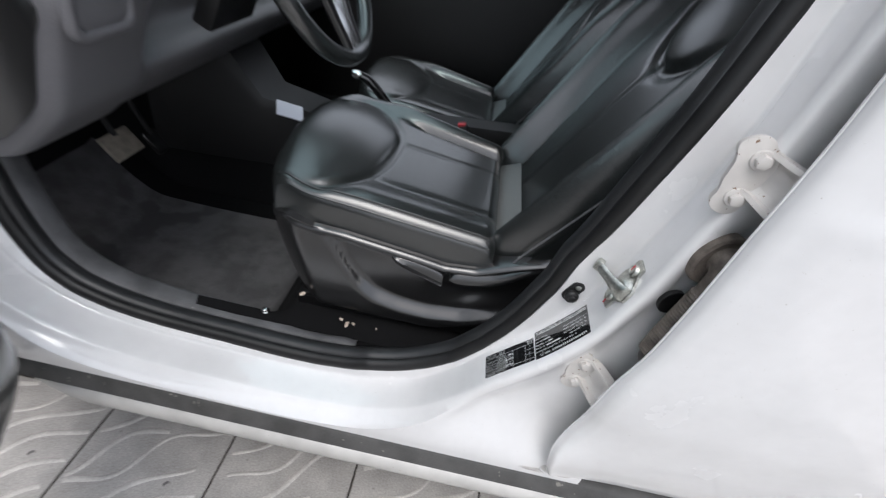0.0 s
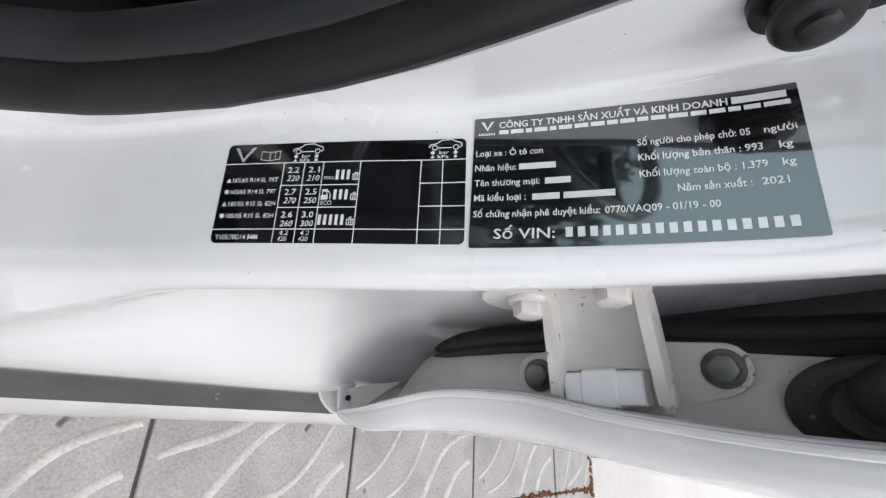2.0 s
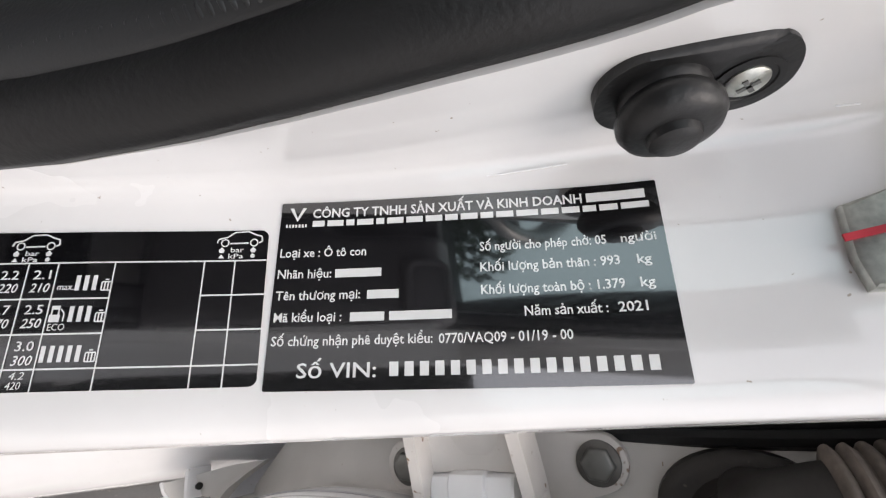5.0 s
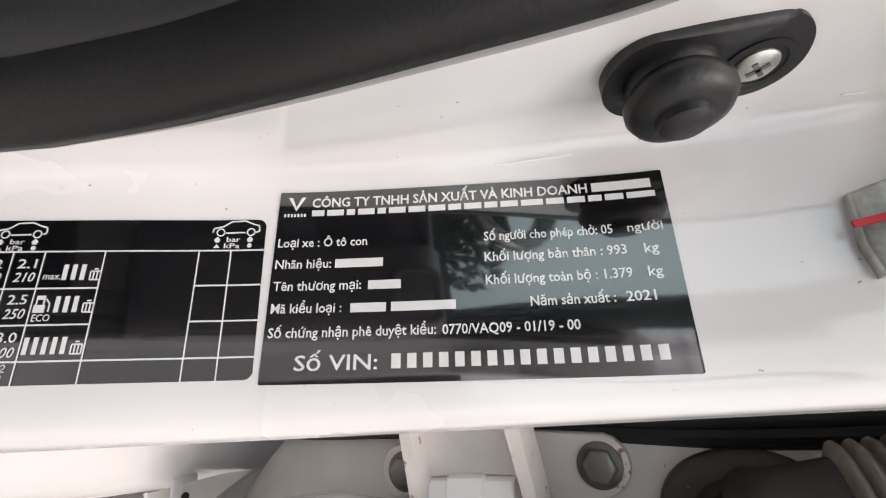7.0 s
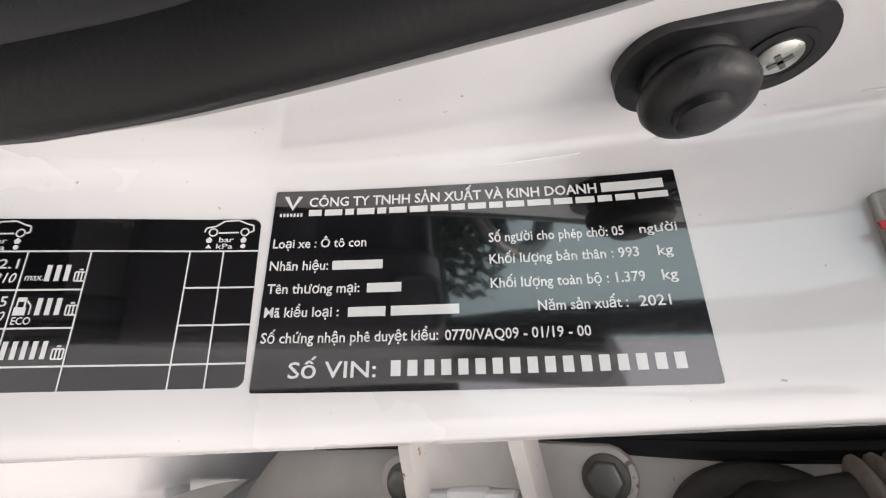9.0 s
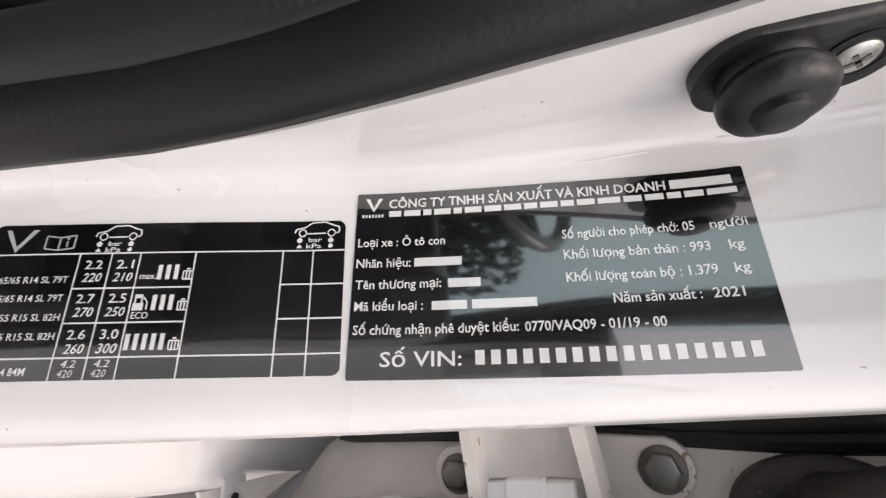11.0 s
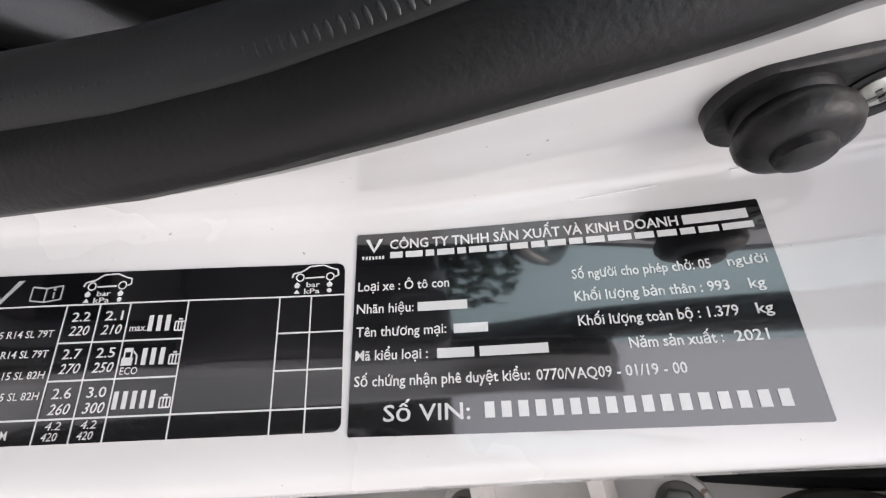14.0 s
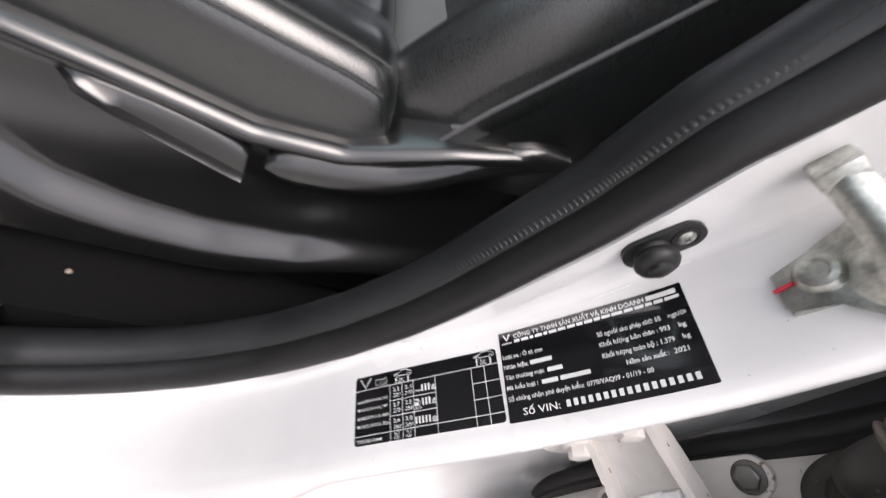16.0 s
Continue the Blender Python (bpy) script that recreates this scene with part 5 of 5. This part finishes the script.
    # pedals
    for x, y, z, w, lab in ((-1.0, 0.402, -0.10, 0.09, "worn brown-grey brake pedal pad"), (-1.0, 0.515, -0.145, 0.045, "black accelerator pedal")):
        bm = bmesh.new()
        box(bm, (0.012, w, 0.065), pose(x, y, z, 0, -38), 0.004)
        ped = part("pedal", bm, PEDAL_RUBBER if w > 0.05 else PLASTIC, car, lab)
        bm = bmesh.new()
        tube(bm, [(x - 0.01, y, z + 0.02), (x - 0.05, y, z + 0.12), (x - 0.06, y, z + 0.25)], 0.007, 8)
        part("pedal_arm", bm, BLACK, ped)


build_cabin()


def build_steering_wheel():
    c, ax = Vector((-0.495, 0.357, 0.408)), Vector((0.88, 0, 0.47)).normalized()
    m = basis(c, (0, 1, 0), ax)
    bm = bmesh.new()
    rows = []
    for k in range(65):
        a = 2 * math.pi * k / 64
        rows.append([m @ Vector(((0.182 + 0.0155 * math.cos(b)) * math.cos(a), (0.182 + 0.0155 * math.cos(b)) * math.sin(a), 0.0155 * math.sin(b) * 1.05)) for b in (2 * math.pi * j / 14 for j in range(14))])
    grid(bm, rows, closed=True)
    wheel = part("steering_wheel", bm, LEATHER, car, "dark leather steering wheel with silver spoke trim", 60)
    bm = bmesh.new()
    lathe(bm, [(0.075, -0.03), (0.08, -0.01), (0.07, 0.015), (0.04, 0.022), (0.01, 0.024)], m)
    part("airbag_cover", bm, PLASTIC, wheel)
    for a in (180, 0):
        bm = bmesh.new()
        d = Vector((math.cos(radians(a)), math.sin(radians(a)), 0))
        tube(bm, [m @ (d * 0.06), m @ (d * 0.12 + Vector((0, 0, -0.006))), m @ (d * 0.178)], 0.013, 10)
        part("spoke", bm, PLASTIC, wheel)
    for k in (-1, 1):
        bm = bmesh.new()
        tube(bm, [m @ Vector((k * 0.046, -0.055, 0.004)), m @ Vector((k * 0.034, -0.11, 0.0)), m @ Vector((k * 0.024, -0.172, 0.0))], lambda t: 0.0105 - 0.002 * t, 12)
        part("spoke", bm, PLASTIC, wheel)
    bm = bmesh.new()
    plate(bm, [(-0.030, -0.060), (-0.018, -0.168), (-0.012, -0.176), (0.012, -0.176), (0.018, -0.168), (0.030, -0.060)], 0.006, m @ pose(0, 0, -0.001), 0.002)
    part("spoke_trim", bm, SILVER, wheel, "satin silver spoke trim")


build_steering_wheel()


def build_shell():
    """Roof, far side, front and rear of the cabin, with real window openings."""
    bm = bmesh.new()
    rows = []
    for x, z in ((-0.36, 0.853), (-0.33, 0.857), (-0.3, 0.86), (0.2, 0.865), (0.8, 0.84), (1.2, 0.78)):
        rows.append([(x, 0.03, z - 0.03), (x, 0.1, z), (x, 0.4, z + 0.025), (x, 0.665, z + 0.03), (x, 0.93, z + 0.025), (x, 1.23, z), (x, 1.30, z - 0.03)])
    rows = [[Vector(p) + Vector((0, 0, 0.03)) for p in r] for r in rows]
    grid(bm, rows)
    part("roof", bm, PAINT, car, "white roof", 50)
    bm = bmesh.new()
    grid(bm, [[(x, y, z - 0.012) for x, y, z in r] for r in rows])
    part("headliner", bm, mat("light_grey_headliner", (0.36, 0.355, 0.34), 0.95, grain=0.2), car, "light grey fabric headliner", 50)
    for y, k in ((0.035, 1), (1.295, -1)):
        bm = bmesh.new()
        tube(bm, [(-1.28, y + 0.03 * k, 0.36), (-1.05, y + 0.06 * k, 0.62), (-0.82, y + 0.075 * k, 0.76), (-0.60, y + 0.08 * k, 0.84), (-0.34, y + 0.085 * k, 0.878)], 0.042, 12, 0.03)
        part("front_pillar", bm, PLASTIC, car, "dark trimmed front pillar")
    bm = bmesh.new()
    grid(bm, [[(-1.27, y, 0.40 + 0.02 * math.sin(math.pi * (y - 0.05) / 1.23)), (-1.05, y, 0.60), (-0.84, y, 0.735), (-0.63, y, 0.825), (-0.355, y, 0.880)] for y in (0.06, 0.3, 0.66, 1.0, 1.27)])
    w = part("windscreen", bm, SPARE_GLASS, car, "green-tinted windscreen")
    w.visible_shadow = False
    bm = bmesh.new()
    for (x0, x1, z0, z1) in ((-1.3, 1.2, -0.35, 0.34), (-0.05, 0.10, 0.34, 0.86), (-0.72, 1.2, 0.80, 0.87), (0.95, 1.2, 0.34, 0.86)):
        box(bm, (x1 - x0, 0.04, z1 - z0), pose((x0 + x1) / 2, 1.33, (z0 + z1) / 2), 0.01)
    part("far_side", bm, BLACK, car, "dark trimmed far side of the cabin, blackened for its shade")
    bm = bmesh.new()
    box(bm, (0.12, 1.2, 0.72), pose(0.86, 0.68, 0.12, 0, 12), 0.05)
    box(bm, (0.5, 1.2, 0.16), pose(0.62, 0.68, -0.08), 0.04)
    part("rear_bench", bm, LEATHER, car, "black leather rear bench")
    # bonnet and wings, tailgate, far flank and rear quarter
    def hull(sections):
        rows = []
        for x, w, top, low in sections:
            arc = [(math.copysign(abs(math.cos(radians(a))) ** 0.35, math.cos(radians(a))), abs(math.sin(radians(a))) ** 0.5) for a in range(180, -1, -12)]
            rows.append([(x, 0.665 + w * p, low + (top - low) * q) for p, q in arc])
        bm = bmesh.new()
        grid(bm, rows, cap=True)
        return bm

    part("front_body", hull([(-2.28, 0.50, 0.02, -0.34), (-2.22, 0.62, 0.10, -0.36), (-2.05, 0.70, 0.22, -0.37), (-1.8, 0.735, 0.31, -0.37), (-1.5, 0.745, 0.37, -0.37), (-1.30, 0.745, 0.40, -0.37)]), PAINT, car, "white bonnet and front wings", 60)
    part("tailgate", hull([(1.20, 0.70, 0.80, -0.34), (1.30, 0.715, 0.66, -0.34), (1.40, 0.72, 0.45, -0.34), (1.47, 0.715, 0.20, -0.34), (1.52, 0.70, -0.02, -0.32), (1.55, 0.62, -0.12, -0.28)]), PAINT, car, "white tailgate and rear bumper", 60)
    bm = bmesh.new()
    grid(bm, [[(x, 1.352 + 0.045 * math.sin(math.pi * min(max((z + 0.37) / 0.72, 0), 1)), z) for z in np.linspace(-0.36, 0.35, 10)] for x in np.linspace(-1.31, 1.22, 12)])
    part("far_flank", bm, PAINT, car, "white far doors", 60)
    bm = bmesh.new()
    grid(bm, [[(x, -0.118 + 0.04 * ease((x - 1.0) / 0.25), z) for z in np.linspace(0.0, 0.36, 6)] for x in np.linspace(0.86, 1.24, 6)])
    part("rear_quarter", bm, PAINT, car, "white rear quarter panel", 60)
    bm = bmesh.new()
    grid(bm, [[(x, -0.145 + 0.07 * (z - 0.40) / 0.36, z) for z in np.linspace(0.40, 0.76, 6)] for x in (0.22, 0.5, 0.82)])
    part("window_pane", bm, LABEL_BLACK, rear_door, "dark rear door window", 60)
    bm = bmesh.new()
    box(bm, (0.02, 1.3, 0.75), pose(-1.33, 0.665, 0.03), 0.004)
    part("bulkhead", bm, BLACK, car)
    bm = bmesh.new()
    grid(bm, [[(x, y, -0.36) for y in (-0.06, 1.38)] for x in (-1.3, 1.2)])
    part("underbody", bm, BLACK, car)
    bm = bmesh.new()
    box(bm, (0.9, 0.03, 0.62), pose(0.72, 0.02, 0.02), 0.01)
    box(bm, (0.06, 0.03, 0.56), pose(0.2, 0.02, 0.58), 0.01)
    part("rear_door_trim", bm, PLASTIC, rear_door)


build_shell()


def build_wheel(x, y, side):
    m = basis((x, y, -DATUM + 0.285), (1, 0, 0), (0, side, 0))
    bm = bmesh.new()
    lathe(bm, [(0.20, -0.08), (0.262, -0.085), (0.282, -0.07), (0.285, 0.0), (0.282, 0.07), (0.262, 0.085), (0.20, 0.08)], m, 40)
    wheel = part("wheel", bm, RUBBER, car, "black rubber tyre")
    bm = bmesh.new()
    lathe(bm, [(0.205, -0.07), (0.205, 0.07), (0.19, 0.074), (0.17, 0.05), (0.06, 0.055), (0.02, 0.06)], m, 40)
    part("rim", bm, SILVER, wheel, "silver alloy rim")


for wx in (-1.43, 0.955):
    build_wheel(wx, 0.0, -1), build_wheel(wx, 1.33, 1)


# ---- open front door ----
def build_front_door():
    hinge, ang = Vector((-0.955, -0.09, 0)), radians(-63)
    m = Matrix.Translation(hinge) @ Matrix.Rotation(ang, 4, "Z")
    bm = bmesh.new()
    box(bm, (1.04, 0.035, 0.62), m @ pose(0.54, -0.03, 0.06), 0.012, 3)
    door = part("front_door", bm, PAINT, car, "open front door, white outside, black trim inside")
    bm = bmesh.new()
    box(bm, (1.0, 0.03, 0.58), m @ pose(0.54, 0.002, 0.06), 0.012, 3)
    box(bm, (0.55, 0.06, 0.05), m @ pose(0.6, 0.035, 0.20), 0.02, 3)
    trim = part("inner_trim", bm, PLASTIC, door, "black door trim with armrest")
    bm = bmesh.new()
    rows = []
    for q in np.linspace(0.06, 0.95, 30):
        w = math.sqrt(max(1 - abs((q - 0.505) / 0.447) ** 8, 0.0)) * 0.150
        rows.append([m @ Vector((q, 0.01 + w * a, b - 0.045)) for a, b in ((0, -0.25), (0.32, -0.235), (0.60, -0.20), (0.85, -0.15), (0.98, -0.10), (1.0, -0.05), (0.98, -0.02), (0.92, -0.006), (0.84, -0.002), (0.0, -0.004))])
    grid(bm, rows, closed=True, cap=True)
    part("map_pocket", bm, PLASTIC, trim, "bulging black map pocket")
    bm = bmesh.new()
    tube(bm, [m @ Vector(p) for p in ((0.05, 0, 0.36), (0.3, 0, 0.62), (0.55, 0, 0.74), (0.85, 0, 0.78), (1.0, 0, 0.76), (1.03, 0, 0.36))], 0.022, 10, 0.03)
    part("window_frame", bm, BLACK, door)
    bm = bmesh.new()
    grid(bm, [[m @ Vector(p) for p in r] for r in (((0.08, 0, 0.36), (1.02, 0, 0.36)), ((0.3, 0, 0.62), (1.02, 0, 0.62)), ((0.6, 0, 0.76), (1.0, 0, 0.76)))])
    g = part("window_pane", bm, SPARE_GLASS, door)
    g.visible_shadow = False


build_front_door()


# ---- loose things in the cabin ----
def loose(name, bm, material, label, category, smooth=40):
    ob = new(name, finish(bm, name, material, smooth))
    ob.matrix_basis = pose(0, 0, DATUM)
    return tagged(ob, label, category)


def build_floor_mat():
    bm = bmesh.new()
    rows = []
    for x in np.linspace(-1.18, -0.51, 60):
        lift = 0.40 * ease((-1.0 - x) / 0.45) + 0.12 * ease((x + 0.56) / 0.12)
        rows.append([(x, y, -0.326 + 0.012 * e + lift + 0.006 * math.sin(7 * x + 9 * y)) for y, e in ((0.135, 1), (0.15, 0.2), (0.2, 0), (0.3, 0), (0.4, 0), (0.48, 0.2), (0.505, 1))])
    grid(bm, rows)
    bmesh.ops.solidify(bm, geom=bm.faces[:], thickness=0.006)
    loose("floor_mat", bm, MAT_RUBBER, "worn grey floor mat lying in the footwell", "floor mat")


build_floor_mat()


def build_grit():
    rnd = random.Random(7)
    for x, y, z, r in ((-0.430, 0.118, -0.166, 0.006), (-0.330, 0.097, -0.206, 0.008), (-0.345, 0.108, -0.205, 0.005), (-0.318, 0.104, -0.206, 0.004), (-0.27, 0.105, -0.207, 0.003)):
        bm = bmesh.new()
        bmesh.ops.create_icosphere(bm, subdivisions=1, radius=r, matrix=pose(x, y, z + r * 0.25, 0, 0, rnd.uniform(0, 180)) @ Matrix.Diagonal((1.2, 0.6, 0.3, 1)))
        for v in bm.verts:
            v.co += Vector((rnd.uniform(-1, 1), rnd.uniform(-1, 1), rnd.uniform(-0.4, 0.4))) * r * 0.25
        tagged(loose("grit", bm, STONE_BIT, "small pale crumb of grit on black carpet", "crumb", 0), group="crumbs on the carpet")


build_grit()

bm = bmesh.new()
box(bm, (0.07, 0.05, 0.004), pose(-0.655, 0.600, -0.010, 25, 18, 30), 0.001)
loose("paper_slip", bm, PAPER, "pale folded paper slip in the console tray", "paper", 0)


# ---- ground ----
def build_ground():
    bm = bmesh.new()
    grid(bm, [[(x, y, -0.012) for y in (-400, -40, -4, 4, 40, 400)] for x in (-400, -40, -4, 4, 40, 400)])
    g = tagged(new("ground", finish(bm, "ground", mat("grey_packed_yard", (0.36, 0.345, 0.325), 0.9, vary=0.3, grain=0.3, grain_size=0.03, stain_size=0.7), 0)), "grey packed earth yard", "ground", kind="structure")
    bm = bmesh.new()
    box(bm, (2.6, 3.2, 0.010), pose(2.468, -0.9, -0.0065), 0.002)
    tagged(new("concrete_slab", finish(bm, "concrete_slab", CONCRETE, 0)), "pale pinkish concrete slab beside the tiles", "paving", kind="structure")
    bm = bmesh.new()
    box(bm, (2.66, 2.1, 0.008), pose(-0.164, -0.417, -0.0065))
    bed = tagged(new("pavement", finish(bm, "pavement", GROUT, 0)), "grey patterned cement tiles, dark joints", "paving", kind="structure")
    # one tile with raised wavy bands
    size, gap = 0.308, 0.005
    me = []
    for k in range(4):
        bm = bmesh.new()
        box(bm, (size - gap, size - gap, 0.010), pose(0, 0, -0.005), 0.0015, 1)
        me.append(finish(bm, "tile", TILE, 0))
    rnd = random.Random(4)
    veins = []
    for k in range(4):
        bm = bmesh.new()
        for w in range(6):
            off = -0.150 + 0.060 * w + rnd.uniform(-0.008, 0.008)
            ph, amp, fr = rnd.uniform(0, 6.3), rnd.uniform(0.012, 0.022), rnd.uniform(18, 28)
            a0, a1 = (-0.20, 0.20) if w % 2 else (-0.20 + rnd.uniform(0, 0.14), 0.20 - rnd.uniform(0, 0.14))
            ca, sa = math.cos(radians(40)), math.sin(radians(40))
            pts = [(ca * t - sa * (off + amp * math.sin(fr * t + ph)), sa * t + ca * (off + amp * math.sin(fr * t + ph))) for t in np.linspace(a0, a1, 34)]
            pts = [p for p in pts if max(abs(p[0]), abs(p[1])) < 0.145]
            if len(pts) < 5:
                continue
            for (x0, q0), (x1, q1), i in zip(pts, pts[1:], range(99)):
                hw0 = 0.0040 + 0.0025 * math.sin(9 * x0 + ph) ** 2
                hw1 = 0.0040 + 0.0025 * math.sin(9 * x1 + ph) ** 2
                if abs(x1 - x0) > 0.03:
                    continue
                d = Vector((x1 - x0, q1 - q0)).normalized()
                nx, ny = -d.y, d.x
                ring = []
                for (x, q, h) in ((x0, q0, hw0), (x1, q1, hw1)):
                    ring.append([bm.verts.new((x + nx * h * c, q + ny * h * c, z)) for c, z in ((-1, 0.0), (-0.5, 0.0012), (0.5, 0.0012), (1, 0.0))])
                for j in range(3):
                    bm.faces.new((ring[0][j], ring[1][j], ring[1][j + 1], ring[0][j + 1]))
        veins.append(finish(bm, "relief", TILE_VEIN, 60))
    for i in range(-5, 4):
        for j in range(-4, 3):
            k = rnd.randrange(4)
            t = new("tile", me[k])
            t.parent = bed
            cut = 0.63 if i == 3 else 1.0
            t.matrix_basis = pose(0.048 + 0.154 * cut + 0.308 * i, -0.267 + 0.15 + 0.30 * j, rnd.uniform(-0.0008, 0.0008)) @ Matrix.Diagonal((cut, 0.974, 1, 1))
            v = new("relief", veins[k])
            v.parent = t
            v.matrix_basis = pose(0, 0, 0.0002)
    # reddish dirt washed into the paving's edge joints
    bm = bmesh.new()
    for k in range(90):
        t = rnd.random()
        if k < 50:
            x, y = 1.148 + rnd.uniform(-0.006, 0.006), -0.30 + 0.26 * t
        else:
            x, y = 0.80 + 0.35 * t, -0.267 + rnd.uniform(-0.004, 0.004)
        r = rnd.uniform(0.003, 0.009)
        bmesh.ops.create_icosphere(bm, subdivisions=1, radius=r, matrix=pose(x, y, 0.0005, 0, 0, rnd.uniform(0, 180)) @ Matrix.Diagonal((1.4, 0.8, 0.3, 1)))
    ob = new("joint_dirt", finish(bm, "joint_dirt", RUST_DIRT, 0))
    ob.parent = bed
    tagged(ob, "orange-brown dirt crumbs in the joints", kind="stuff")
    return bed


build_ground()


# ---- unseen dark walls and a tree, added to darken what the car mirrors ----
def build_screen_wall(name, size, at, label):
    bm = bmesh.new()
    box(bm, size, pose(*at), 0.01)
    tagged(new(name, finish(bm, name, SCREEN_DARK, 0)), label, "wall", kind="structure")


SCREEN_DARK = mat("dark_screen_render", (0.030, 0.032, 0.029), 0.9, vary=0.4, grain=0.3, grain_size=0.02, stain_size=0.6)
# stands for the dark mass mirrored low in the labels
build_screen_wall("screen_wall_west", (0.2, 9.0, 2.72), (-4.4, 0.6, 1.36), "unseen dark wall added before the bonnet")
# no such wall known; it darkens the far windows mirrored in the seats
build_screen_wall("screen_wall_north", (7.6, 0.2, 1.35), (-0.4, 2.6, 0.675), "unseen low dark wall added along the car")


# added out of view; crown shaped to the dark skyline mirrored in the labels
def build_tree():
    """A dense broad tree behind the wall: tapered trunk, limbs and a crown of many small leaves."""
    rnd = random.Random(11)
    tree = tagged(new("tree"), "unseen dense dark green broadleaf tree, added behind the wall", "tree")
    base = Vector((-5.6, 3.6, 0.0))
    tree.location = base
    bark = mat("grey_brown_bark", (0.11, 0.085, 0.065), 0.95, vary=0.4, grain=0.4, grain_size=0.02, bump=0.004)
    leaf = mat("dark_green_leaf", (0.022, 0.040, 0.016), 0.6, vary=0.4, stain_size=0.3)
    bm = bmesh.new()
    tube(bm, [(0, 0, 0), (0.04, -0.03, 1.0), (0, 0.05, 2.0), (0.05, 0, 3.0)], lambda t: 0.20 - 0.10 * t, 12, 0.15)
    for k in range(9):
        a, h = 2.4 * k, 1.6 + 0.15 * k
        d = Vector((math.cos(a), math.sin(a), 0))
        tube(bm, [Vector((0, 0, h)), d * 0.7 + Vector((0, 0, h + 0.6)), d * rnd.uniform(1.2, 1.7) + Vector((0, 0, h + 1.4))], lambda t: 0.07 - 0.055 * t, 8, 0.15)
    part("trunk", bm, bark, tree)
    bm = bmesh.new()
    for k in range(12000):
        q = Vector((rnd.gauss(0, 1), rnd.gauss(0, 1), rnd.gauss(0, 1))).normalized() * rnd.random() ** 0.33
        bumpy = 1.0 + 0.10 * math.sin(5 * q.x + 2) * math.sin(6 * q.y) + 0.07 * math.sin(9 * q.z + 4 * q.y)
        c = Vector((q.x * 1.7 * bumpy, q.y * 2.55 * bumpy, 2.7 + q.z * 2.15 * bumpy))
        f = Matrix.Translation(c) @ Euler((rnd.uniform(0, 6.3), rnd.uniform(0, 6.3), rnd.uniform(0, 6.3))).to_matrix().to_4x4()
        r = rnd.uniform(0.07, 0.13)
        vs = [bm.verts.new(f @ Vector(v)) for v in ((-r, 0, 0), (0, -r * 0.5, r * 0.12), (r, 0, 0), (0, r * 0.5, r * 0.12))]
        bm.faces.new(vs)
    crown = new("crown", finish(bm, "crown", leaf, 0))
    crown.parent = tree
    tagged(crown, "dark green leaves", kind="stuff")


build_tree()
